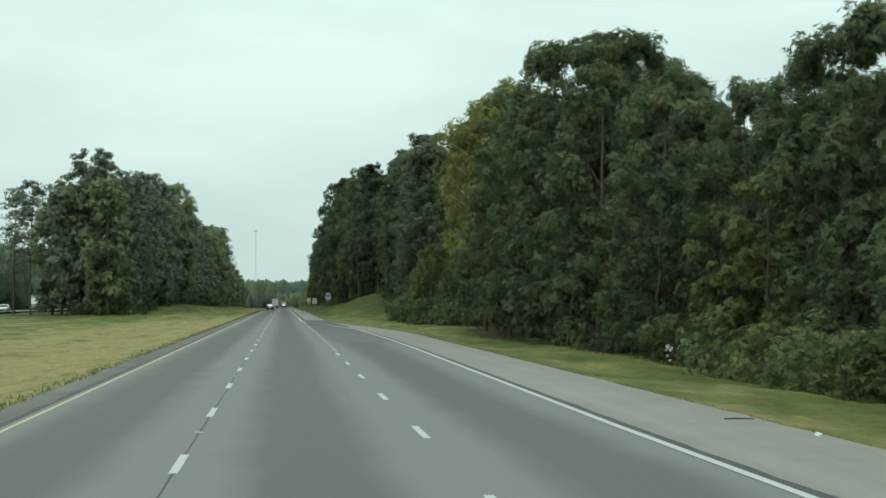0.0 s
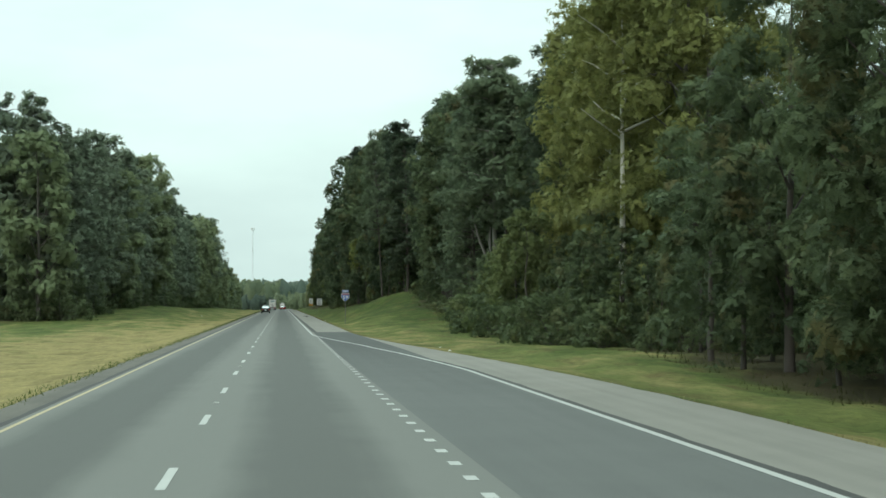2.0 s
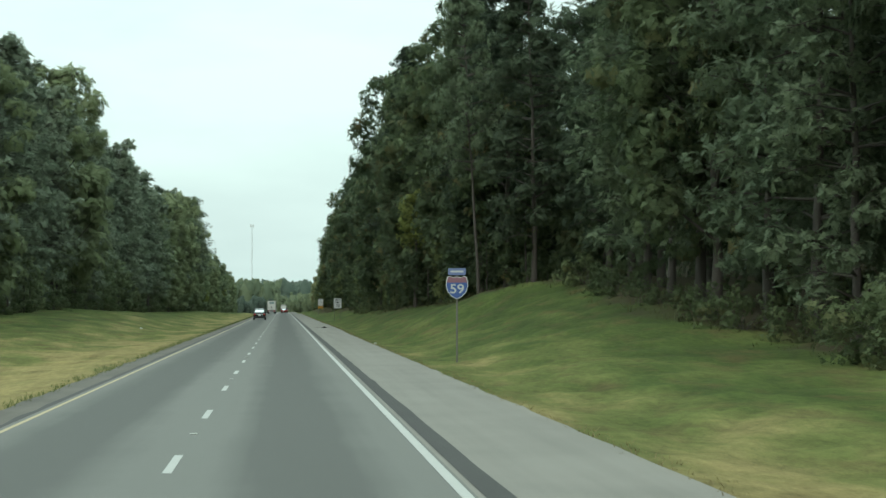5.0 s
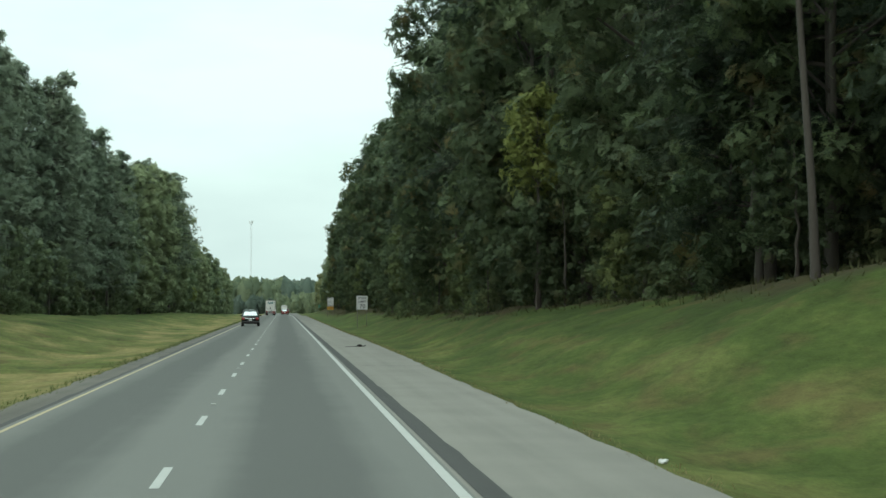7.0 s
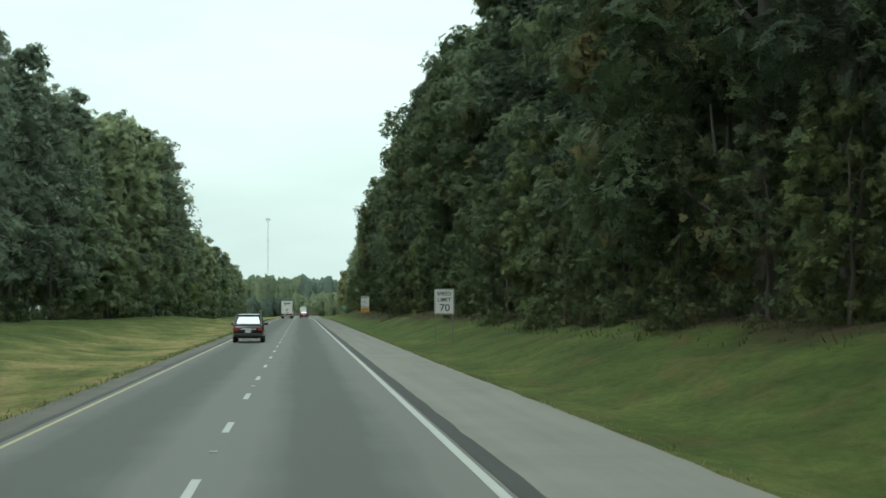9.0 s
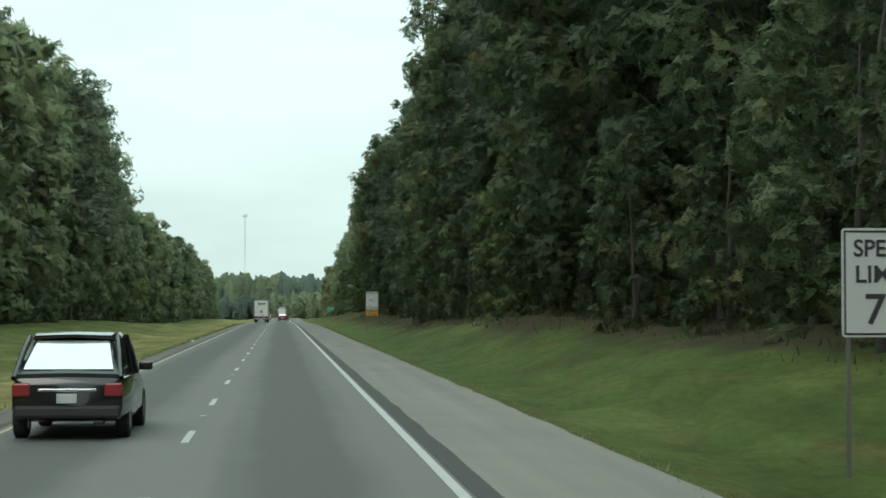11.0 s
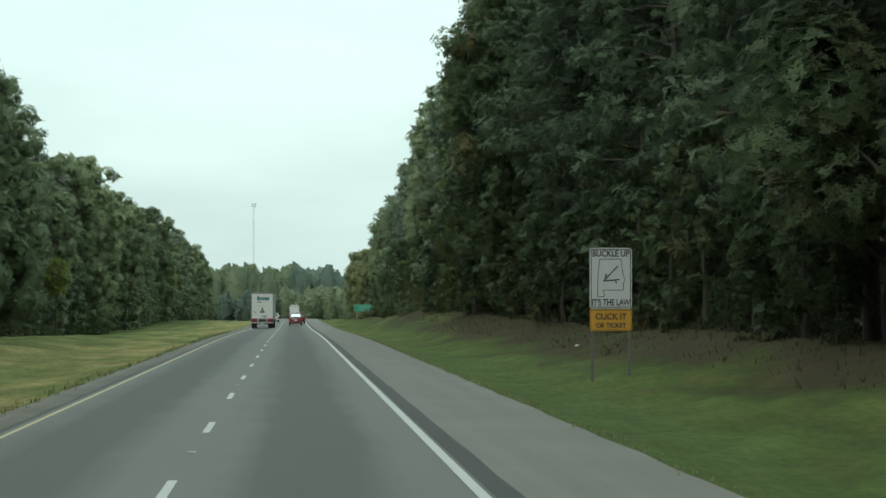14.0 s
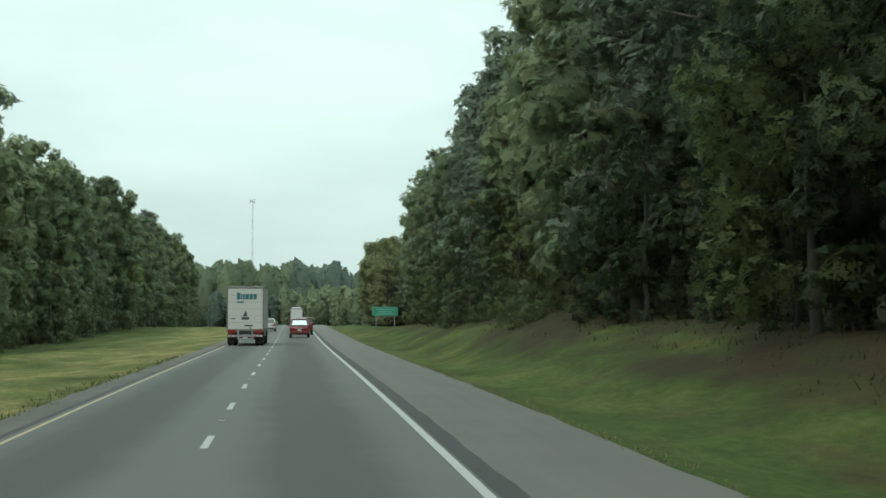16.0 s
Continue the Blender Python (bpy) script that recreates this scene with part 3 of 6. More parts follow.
tagged(new("ground", land), "mown green and straw-yellow grass on gentle banks", "grass", kind="structure")
tagged(new("road", strip("road", lambda y: -4.75, lambda y: min(edge_line(y) + 0.12, 2.34 if y > 160 else 9), 0.0, Y0, Y1, 2, [ASPHALT], 6)),
       "worn grey asphalt motorway lanes with darker wheel tracks", "road", kind="structure")
tagged(new("road_patch", strip("road_patch", along((94, 2.6), (120, 2.45), (152, 2.34)), along((94, 6.0), (120, 5.8), (160, 5.6), (209, 5.0)), 0.002, 94, 209, 2, [PATCH_ASPHALT], 4)),
       "dark newer asphalt where the third lane ends", "road", kind="structure")
tagged(new("road_edge_strip", strip("road_edge_strip", lambda y: edge_line(y) + 0.11, lambda y: edge_line(y) + 0.30 + ragged(y, 12, 0.05, 0.04), -0.004, Y0, 150, 1, [NEW_ASPHALT], 1)),
       "dark asphalt strip beside the roadside line", "road", kind="structure")
tagged(new("road_edge_strip", strip("road_edge_strip", lambda y: 2.30, lambda y: 2.62 + ragged(y, 9, 0.05, 0.03), -0.004, 209, Y1, 2, [NEW_ASPHALT], 1)),
       "dark asphalt strip beside the roadside line", "road", kind="structure")
tagged(new("shoulder", strip("shoulder", lambda y: min(edge_line(y) + 0.1, 2.3 if y > 160 else 9), lambda y: paved_right(y) + ragged(y, 0),
       -0.012, Y0, Y1, 1.5, [SHOULDER], 4)), "pale grey sun-bleached asphalt hard shoulder", "road shoulder", kind="structure")
tagged(new("median_shoulder", strip("median_shoulder", lambda y: PAVED_LEFT + ragged(y, 20, 0.16, 0.08), lambda y: -4.80, -0.014, Y0, Y1, 1.2, [GRAVEL], 2)),
       "narrow crumbling grey gravel and asphalt edge beside the median", "road shoulder", kind="structure")
tagged(new("median_edge_strip", strip("median_edge_strip", lambda y: -4.92 + ragged(y, 30, 0.08, 0.06), lambda y: -4.73, -0.006, Y0, Y1, 2, [NEW_ASPHALT], 1)),
       "dark asphalt strip beside the yellow line", "road", kind="structure")
opp_left, opp_right = (lambda y: -63.0), (lambda y: -53.0)
tagged(new("opposite_road", strip("opposite_road", opp_left, opp_right, 0.28, -60, 900, 20, [ASPHALT], 2)),
       "grey asphalt opposite carriageway beyond the median", "road", kind="structure")

# ---- trees ----
def leaf_cards(rng, centres, radii, per, size, flat=1.0, lift=0.35, thin=1.0):
    """Small leaf sprays round clump centres, facing outwards and up."""
    c = np.repeat(np.asarray(centres), per, axis=0)
    r = np.repeat(np.asarray(radii), per)
    n = len(c)
    d = rng.normal(size=(n, 3))
    d /= np.linalg.norm(d, axis=1)[:, None]
    p = c + d * (r * rng.uniform(0.6, 1.1, n))[:, None] * np.array([1, 1, flat])
    nrm = d * 1.0 + rng.normal(size=(n, 3)) * 0.38 + np.array([0, 0, lift])
    nrm /= np.linalg.norm(nrm, axis=1)[:, None]
    t = np.cross(nrm, rng.normal(size=(n, 3)))
    t /= np.linalg.norm(t, axis=1)[:, None] + 1e-9
    b = np.cross(nrm, t)
    s = (1.16 * size * rng.uniform(0.6, 1.4, n))[:, None]
    lay = np.repeat(d + np.array([0, 0, 0.25]), 3, axis=0)
    q = np.stack([p - t * s * 0.55 - b * s * 0.45 * thin, p + b * s * 0.5 * thin - t * s * 0.3, p + t * s * 0.7], 1).reshape(-1, 3)
    return q, np.arange(3 * n).reshape(-1, 3), lay


def leaf_mesh(name, geo, mat, twigs=None, bark=None):
    """A mesh of single leaves from an array of corners, with twigs among them."""
    v, f = geo[:2]
    nl, nv = len(f), len(v)
    if twigs and twigs[0]:
        tv, tf = twigs
        tris = [t for q in tf for t in ((q[0], q[1], q[2]), (q[0], q[2], q[3]))]
        f = np.concatenate([f, np.array(tris) + len(v)])
        v = np.concatenate([v, np.array([tuple(p) for p in tv])])
    me = bpy.data.meshes.new(name)
    me.vertices.add(len(v))
    me.vertices.foreach_set("co", np.asarray(v, dtype=np.float32).ravel())
    me.loops.add(len(f) * 3)
    me.loops.foreach_set("vertex_index", np.asarray(f, dtype=np.int32).ravel())
    me.polygons.add(len(f))
    me.polygons.foreach_set("loop_start", np.arange(len(f), dtype=np.int32) * 3)
    me.materials.append(mat)
    if bark:
        me.materials.append(bark)
        me.polygons.foreach_set("material_index", [0] * nl + [1] * (len(f) - nl))
    if len(geo) > 2:
        lay = np.zeros((len(v), 3), dtype=np.float32)
        lay[:nv] = geo[2]
        me.attributes.new("clump", "FLOAT_VECTOR", "POINT").data.foreach_set("vector", lay.ravel())
        tri = np.ones((len(v), 3), dtype=np.float32)
        cards = geo[3] if len(geo) > 3 else nv
        tri[:cards] = np.tile(np.eye(3), (cards // 3, 1))
        me.attributes.new("spray", "FLOAT_VECTOR", "POINT").data.foreach_set("vector", tri.ravel())
    me.update()
    return me


def join_geo(parts):
    vs, fs = [], []
    for a, b in parts:
        k = len(vs)
        vs.extend(a)
        fs.extend(tuple(i + k for i in f) for f in b)
    return vs, fs


def make_tree(name, seed, kind, height, leaf, bark, leaves_n=6000, size=0.42, base=(0.1, 0.2), label="", category="tree", group="", wide=1.0, stout=1.0):
    rng = np.random.default_rng(seed)
    root = new(name)
    tagged(root, label, category, group)
    lean = rng.normal(size=2) * 0.02 * height
    r0 = (0.0075 if kind == "pine" else 0.0095) * height * stout + 0.035
    steps = 9
    path = [(lean[0] * (i / steps) ** 2 + rng.normal() * 0.05, lean[1] * (i / steps) ** 2 + rng.normal() * 0.05, height * 0.96 * i / steps - 0.4 * (i == 0)) for i in range(steps + 1)]
    radii = [r0 * (1.25 if i == 0 else 1 - 0.9 * i / steps) for i in range(steps + 1)]
    wood, limbs, twigs, centres, crs = [], [], [], [], []
    flat, lift, thin = 0.85, 0.4, 1.0

    def at(h):
        f = min(0.999, max(0, h / (height * 0.96))) * steps
        i = int(f)
        return Vector(path[i]).lerp(Vector(path[i + 1]), f - i)

    low = height * rng.uniform(*base)
    if kind == "pine":
        wood.append(tube_geo(path, radii, 8))
        flat, lift, thin = 0.66, 0.6, 0.7
        h = low
        while h < height * 0.985:
            f = (h - low) / (height - low)
            reach = wide * (height * 0.145 * (1 - f) ** 0.55 * rng.uniform(0.65, 1.25) + 0.6)
            if f < 0.15:
                reach *= 0.65 + 2.3 * f
            for k in range(int(rng.integers(3, 5))):
                an = rng.random() * 6.283
                o = at(h)
                tip = o + Vector((math.cos(an) * reach, math.sin(an) * reach, reach * rng.uniform(-0.18, 0.28)))
                mid = o.lerp(tip, 0.5) + Vector((0, 0, 0.1 * reach))
                if reach > 1.2:
                    twigs.append(tube_geo([o, mid, tip], [0.05 + 0.012 * reach, 0.04, 0.015], 3))
                for g in ((0.5, 0.75, 1.0) if reach > 1.5 else (0.7, 1.0)):
                    if rng.random() < 0.85:
                        centres.append(np.array(mid.lerp(tip, (g - 0.5) * 2)) + rng.normal(size=3) * 0.22)
                        crs.append(rng.uniform(0.5, 0.95) * (0.5 + 0.2 * reach))
            h += height * rng.uniform(0.026, 0.046) * (1 - 0.3 * f)
    elif kind == "broad":
        wood.append(tube_geo(path, radii, 8))
        swell = [rng.uniform(0.78, 1.15) for k in range(9)]

        def shell(f, an):
            """A point on the uneven outside of the crown: f is the height in the crown, an the side."""
            side = 0.55 + 0.45 * math.sin(math.pi * min(1, 0.12 + 0.62 * f)) if f < 0.6 else math.cos((f - 0.6) / 0.4 * 1.25) ** 0.6
            k = (an / 6.283 * 9) % 9
            r = wide * height * 0.195 * side * (swell[int(k)] * (1 - k % 1) + swell[(int(k) + 1) % 9] * (k % 1))
            o = at(low + (height - low) * f * 0.97)
            return o + Vector((math.cos(an) * r, math.sin(an) * r, 0))
        for k in range(10):
            f, an = 0.12 + 0.07 * k, k * 2.4 + rng.random()
            tip = shell(f, an)
            o = at(low + (height - low) * max(0.0, f - 0.22))
            mid = o.lerp(tip, 0.5) + Vector(rng.normal(size=3) * 0.2)
            if height > 10:
                limbs.append(tube_geo([o, mid, o.lerp(tip, 0.85)], [r0 * 0.34, r0 * 0.2, 0.02], 5))
            for g in range(3):
                centres.append(np.array(mid.lerp(tip, rng.uniform(0.2, 0.9))) + rng.normal(size=3) * height * 0.02)
                crs.append(height * rng.uniform(0.035, 0.06))
        for g in range(64):
            f = rng.random() ** 0.9
            tip = shell(f, rng.random() * 6.283)
            inn = at(tip.z)
            centres.append(np.array(inn.lerp(tip, rng.uniform(0.75, 1.02))) - np.array([0, 0, 0.2]))
            crs.append(height * rng.uniform(0.038, 0.072) * (1 - 0.25 * f))
        for g in range(5):
            centres.append(np.array(at(height * 0.93)) + rng.normal(size=3) * height * 0.022)
            crs.append(height * rng.uniform(0.035, 0.05))
    else:  # shrub
        for k in range(18):
            an, rr = rng.random() * 6.283, height * 0.75 * math.sqrt(rng.random())
            hz = height * rng.uniform(0.04, 0.9) * (1 - 0.45 * rr / (height * 0.75))
            tip = Vector((math.cos(an) * rr, math.sin(an) * rr, hz))
            (wood if k == 0 else twigs).append(tube_geo([(0, 0, -0.1), tip * 0.5 + Vector((0, 0, 0.2)), tip], [0.016, 0.012, 0.006], 3))
            centres.append(np.array(tip))
            crs.append(height * rng.uniform(0.13, 0.27))
    geo = leaf_cards(rng, centres, crs, max(3, int(leaves_n / len(centres))), size, flat, lift, thin)
    t = new("trunk" if kind != "shrub" else "stem", mesh_of(name + "_trunk", *join_geo(wood), [bark], True))
    c = new("crown", leaf_mesh(name + "_crown", geo, leaf, join_geo(twigs), bark))
    t.parent = c.parent = root
    for g in limbs:
        new("limb", mesh_of(name + "_limb", *g, [bark], True)).parent = root
    return root


PINE_L, BROAD_L = "tall dark-green pine clothed in branches almost to the ground", "dense dark-green broadleaf tree at the wood's edge"
EDGE_PINES = [make_tree("pine_tree", 10 + i, "pine", 24.0, PINE, BARK, 6600, 0.55, (0.06, 0.16), PINE_L, group="roadside pines") for i in range(4)]
MID_PINES = [make_tree("pine_tree", 110 + i, "pine", 24.0, HALF_HAZED_PINE, BARK, 6000, 0.56, (0.06, 0.16), PINE_L, group="roadside pines") for i in range(3)]
OPEN_PINES = [make_tree("pine_tree", 120 + i, "pine", 24.0, HAZED_PINE, BARK, 2300, 0.6, (0.3, 0.4), "tall open-crowned pine with sky showing through", group="roadside pines", wide=1.2) for i in range(2)]
FAR_PINES = [make_tree("pine_tree", 15 + i, "pine", 24.0, HAZED_PINE, BARK, 2600, 0.80, (0.08, 0.18), PINE_L, group="roadside pines") for i in range(4)]
TALL_PINES = [make_tree("pine_tree", 20 + i, "pine", 24.0, HALF_HAZED_PINE, BARK, 6000, 0.58, (0.36, 0.46), "tall dark pine with a long bare trunk", group="roadside pines", wide=1.25) for i in range(2)]
PALE_PINES = [make_tree("pine_tree", 22 + i, "pine", 24.0, HALF_HAZED_PINE, GREY_BARK, 7500, 0.62, (0.40, 0.45), "tall pine with a pale bare trunk above the thicket", group="roadside pines", wide=1.4, stout=1.4) for i in range(2)]
BROADS = [make_tree("broadleaf_tree", 30 + i, "broad", 20.0, LEAF, BARK, 6500, 0.49, (0.06, 0.14), BROAD_L, group="roadside broadleaf trees") for i in range(4)]
DARK_BROADS = [make_tree("broadleaf_tree", 130 + i, "broad", 20.0, DARK_LEAF, BARK, 6000, 0.5, (0.06, 0.14), BROAD_L, group="roadside broadleaf trees") for i in range(3)]
FAR_BROADS = [make_tree("broadleaf_tree", 35 + i, "broad", 20.0, HAZED_LEAF, BARK, 3300, 0.74, (0.06, 0.14), BROAD_L, group="roadside broadleaf trees") for i in range(4)]
GOLDS = [make_tree("yellowing_tree", 50 + i, "broad", 20.0, YELLOW, BARK, 5600, 0.48, (0.16, 0.22), "broadleaf tree with yellowing leaves and a pale trunk", group="yellowing trees") for i in range(2)]
PALE_GOLDS = [make_tree("yellowing_tree", 150 + i, "broad", 20.0, PALE_YELLOW, BARK, 2600, 0.7, (0.08, 0.14), "pale yellow-green broadleaf tree behind the guide sign", group="yellowing trees") for i in range(2)]
LIMES = [make_tree("lime_green_tree", 58, "broad", 13.0, LIME, BARK, 2600, 0.40, (0.54, 0.58), "young yellow-green tree in front of the dark wood", group="yellowing trees", wide=0.72)]
BARE = [make_tree("pale_trunk_tree", 57, "broad", 20.0, YELLOW, PALE_BARK, 1500, 0.45, (0.5, 0.55), "tall pale-barked tree with sparse yellowing leaves", group="yellowing trees", wide=0.9)]
SAPLINGS = [make_tree("sapling", 60 + i, "broad", 8.0, LEAF, BARK, 1450, 0.40, (0.03, 0.08), "young leafy tree in front of the wood", group="saplings", wide=1.35) for i in range(3)]
# Darker leaf copy: shade under the wood's edge put into the colour.
DARK_SAPLINGS = [make_tree("sapling", 160 + i, "broad", 8.0, DARK_LEAF, BARK, 1700, 0.4, (0.03, 0.08), "dark young tree under the wood's edge", group="saplings", wide=1.35) for i in range(2)]
PALE_SAPLINGS = [make_tree("sapling", 62 + i, "broad", 8.0, HAZED_LEAF, BARK, 1500, 0.40, (0.03, 0.08), "young leafy tree in front of the median wood", group="saplings", wide=1.35) for i in range(2)]
LIME_SAPLINGS = [make_tree("sapling", 65 + i, "broad", 8.0, BRIGHT_SHRUB, BARK, 1900, 0.36, (0.03, 0.08), "young light-green tree in front of the wood", group="saplings", wide=1.2) for i in range(2)]
SHRUBS = [make_tree("shrub", 70 + i, "shrub", 3.0, SHRUB, BARK, 780, 0.30, label="leafy green shrub at the foot of the trees", category="shrub", group="edge shrubs") for i in range(4)]
BRIGHT_SHRUBS = [make_tree("shrub", 76 + i, "shrub", 3.0, BRIGHT_SHRUB, BARK, 880, 0.29, label="bright yellow-green shrub in front of the wood", category="shrub", group="edge shrubs") for i in range(2)]

rng = np.random.default_rng(5)
used = set()


def plant(kinds, x, y, s, sz=None, turn=None):
    """Stands one tree of a kind on the ground."""
    ob = kinds[int(rng.integers(len(kinds)))]
    m = pose(x, y, ground(x, y) - 0.05, 0, 0, rng.uniform(0, 360) if turn is None else turn) @ Matrix.Diagonal((s, s, sz or s, 1))
    if ob.name not in used:
        used.add(ob.name)
        ob.matrix_basis = m
        return ob
    c = copy_thing(ob, pose(0, 0, 0))
    c.matrix_basis = m
    return c


# height of the wood on either side, in metres
tall_right = along((0, 12.5), (60, 13.8), (88, 13.4), (97, 17.4), (106, 20.5), (125, 19.7), (138, 18.5), (141, 9.5), (160, 9.5), (163, 21), (200, 20.5), (240, 22.5), (285, 23.5), (340, 25), (390, 27), (480, 27.5),
                   (530, 28.5), (570, 26), (605, 24.5), (640, 25), (690, 22.5), (710, 20.5), (725, 19.5), (745, 21), (775, 21.5), (800, 19), (820, 17.5), (860, 16.5), (900, 16), (960, 16), (1050, 17))
tall_left = along((0, 22), (290, 23.5), (350, 25), (500, 25), (600, 25.5), (650, 25.5), (690, 21.5), (730, 21), (780, 19.5), (860, 20), (1050, 19.5))
pine_share = along((0, 0.08), (200, 0.12), (250, 0.75), (400, 0.7), (470, 0.5), (490, 0.3), (560, 0.35), (600, 0.75), (700, 0.7), (760, 0.45), (900, 0.4))
deep = []

# right wood
y = 24.0
while y < 1040:
    w, tall = wood_right(y), tall_right(y)
    near = y < 690
    x0 = w + 1.4 + 0.9 * smooth_step(395, 440, y) + rng.normal() * 0.5
    if 162 < y < 212:
        plant(GOLDS, w + 4.2, y, rng.uniform(1.1, 1.2) * tall / 20)
    elif 212 < y < 252 or 311 < y < 321:
        pass
    elif rng.random() < pine_share(y):
        if rng.random() < (0.15 if y < 330 else 0.05):
            plant(EDGE_PINES[:2] if 320 < y < 350 else TALL_PINES, x0, y + rng.normal(), rng.uniform(0.88, 1.05) * tall / 24)
        else:
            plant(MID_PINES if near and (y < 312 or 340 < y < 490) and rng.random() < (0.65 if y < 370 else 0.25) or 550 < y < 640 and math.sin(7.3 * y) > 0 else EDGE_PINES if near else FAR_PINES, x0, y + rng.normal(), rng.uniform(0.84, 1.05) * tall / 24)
    else:
        plant((DARK_BROADS if rng.random() < (0.35 if y > 550 else 0.8 if y > 475 else 0.7 if y > 375 else 0.0) else BROADS) if near else FAR_BROADS, x0, y + rng.normal(), rng.uniform(0.78, 1.04) * tall / 20)
    for dx in ((9.0, 13.5, 19.0) if 165 < y < 215 else (5.0, 9.0, 13.5, 19.0)):
        deep.append((w + dx + rng.normal() * 0.8, y + rng.normal() + dx * 0.5, rng.uniform(0.74, 0.88) * tall * (0.7 if dx > 12 else 1.0)))
    bare = 0.3 if 88 < y < 150 or 596 < y < 690 else 0.0 if 828 < y < 930 else 1.0
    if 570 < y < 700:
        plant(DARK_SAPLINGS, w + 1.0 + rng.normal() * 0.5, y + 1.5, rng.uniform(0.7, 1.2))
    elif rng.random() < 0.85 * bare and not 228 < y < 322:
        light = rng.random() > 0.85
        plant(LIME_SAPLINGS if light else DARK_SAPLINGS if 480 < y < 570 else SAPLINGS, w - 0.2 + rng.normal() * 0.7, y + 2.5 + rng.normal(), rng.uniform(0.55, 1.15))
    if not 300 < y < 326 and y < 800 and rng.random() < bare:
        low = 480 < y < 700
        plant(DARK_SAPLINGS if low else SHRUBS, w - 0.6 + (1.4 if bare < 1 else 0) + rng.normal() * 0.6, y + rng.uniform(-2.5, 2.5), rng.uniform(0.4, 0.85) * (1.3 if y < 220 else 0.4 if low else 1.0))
    y += rng.uniform(5.0, 6.4)
pale = plant(PALE_PINES, 20.3, 246.5, 1.05, turn=20)
limb = new("limb", mesh_of("limb", *join_geo([tube_geo([(-0.1, 0, 3.9), (-0.7, 0, 5.5), (-1.35, 0.1, 7.0), (-1.65, 0, 8.0), (-1.95, 0, 9.1)], [0.15, 0.12, 0.10, 0.07, 0.03], 7),
                                                tube_geo([(-1.55, 0, 7.6), (-2.1, 0, 8.2)], [0.07, 0.03], 5)]), [GREY_BARK], True))
limb.parent = pale
limb.matrix_basis = pose(0, 0, 0, 0, 0, -20)
plant(PALE_PINES, 20.15, 248.6, 0.5, 0.95)
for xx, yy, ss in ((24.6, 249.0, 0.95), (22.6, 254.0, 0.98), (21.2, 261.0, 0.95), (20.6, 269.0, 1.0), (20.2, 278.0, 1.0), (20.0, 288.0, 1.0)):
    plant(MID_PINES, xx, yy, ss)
for k in range(6):
    plant(SAPLINGS, 20.2 + rng.uniform(0, 1.5), 226 + 4.4 * k, rng.uniform(0.7, 1.0))
plant(BARE, 18.8, 175.0, 1.05, turn=30)
plant(BARE, 22.5, 198.0, 0.95, turn=140)
plant(BROADS, 21.3, 58.5, 0.68)
plant(BROADS, 23.0, 62.0, 0.72)
for xx, yy, ss in ((16.6, 171.5, 0.72), (17.8, 170.0, 0.78), (17.0, 178.0, 0.75)):
    plant(SAPLINGS, xx, yy, ss)
thin = plant(TALL_PINES, 13.6, 317.5, 0.55, 0.9)
thin.matrix_basis = pose(13.6, 317.5, ground(13.6, 317.5) - 0.05, 0, -3.5, 0) @ Matrix.Diagonal((0.55, 0.55, 0.9, 1))
for yy in (217, 224, 231, 238, 246, 254, 312, 318, 324):
    plant(BROADS if yy % 2 else EDGE_PINES, 24.5 + rng.normal() * 0.6, yy, rng.uniform(1.0, 1.12) if yy % 2 else rng.uniform(0.9, 1.0))
plant(DARK_SAPLINGS, 16.2, 312.5, 0.8)
plant(LIMES, 12.3, 357.6, 0.82)
for xx, yy, ss in ((12.0, 356.3, 0.66), (13.2, 355.2, 0.72), (12.5, 360.6, 0.78)):
    plant(SAPLINGS, xx, yy, ss)
plant(GOLDS, 17.0, 92.0, 0.26, 0.34)
plant(LIMES, -22.6, 878.0, 0.8)
plant(LIMES, -22.4, 720.0, 0.6)
plant(LIME_SAPLINGS, 12.4, 668.0, 1.5)
for k in range(6):
    plant(PALE_GOLDS, 14.6 + rng.uniform(0, 3.5), 944 + 5.5 * k, rng.uniform(0.80, 0.95), rng.uniform(0.82, 0.9))
for yy in (627, 636, 645, 652):
    plant(OPEN_PINES, -23.1 + rng.normal() * 0.4, yy, rng.uniform(1.12, 1.22))
plant(LIME_SAPLINGS, 12.6, 440.0, 1.3)

# thicket in front of the yellowing trees
for k in range(24):
    yy = 162 + 64 * (k + rng.random()) / 24
    xx = 14.6 + rng.uniform(0, 3.2) + 1.6 * smooth_step(205, 228, yy)
    plant(SHRUBS, xx, yy, rng.uniform(0.8, 1.5))
    if k % 2 == 0:
        plant(LIME_SAPLINGS if k % 4 == 0 else SAPLINGS, xx + 1.6, yy + 1, rng.uniform(0.5, 0.8))
for k in range(9):
    plant(LIME_SAPLINGS, 16.2 + rng.uniform(0, 2.0), 197 + 3.3 * k, rng.uniform(0.9, 1.1) * (1 - 0.5 * smooth_step(203, 222, 197 + 3.3 * k)))
    plant(BRIGHT_SHRUBS, 15.4 + rng.uniform(0, 1.6), 199 + 3.0 * k, rng.uniform(0.8, 1.3))
for k in range(9):
    plant(SHRUBS if k % 3 else SAPLINGS, 16.6 + rng.uniform(0, 1.8), 226 + 2.1 * k, rng.uniform(0.9, 1.4) if k % 3 else 0.6)
for k in range(5):
    plant(SHRUBS, 17.5 + rng.uniform(0, 4), 316 + 5 * k, 1.3)
    plant(SAPLINGS, 19.5 + rng.uniform(0, 4), 318 + 5 * k, 0.9)
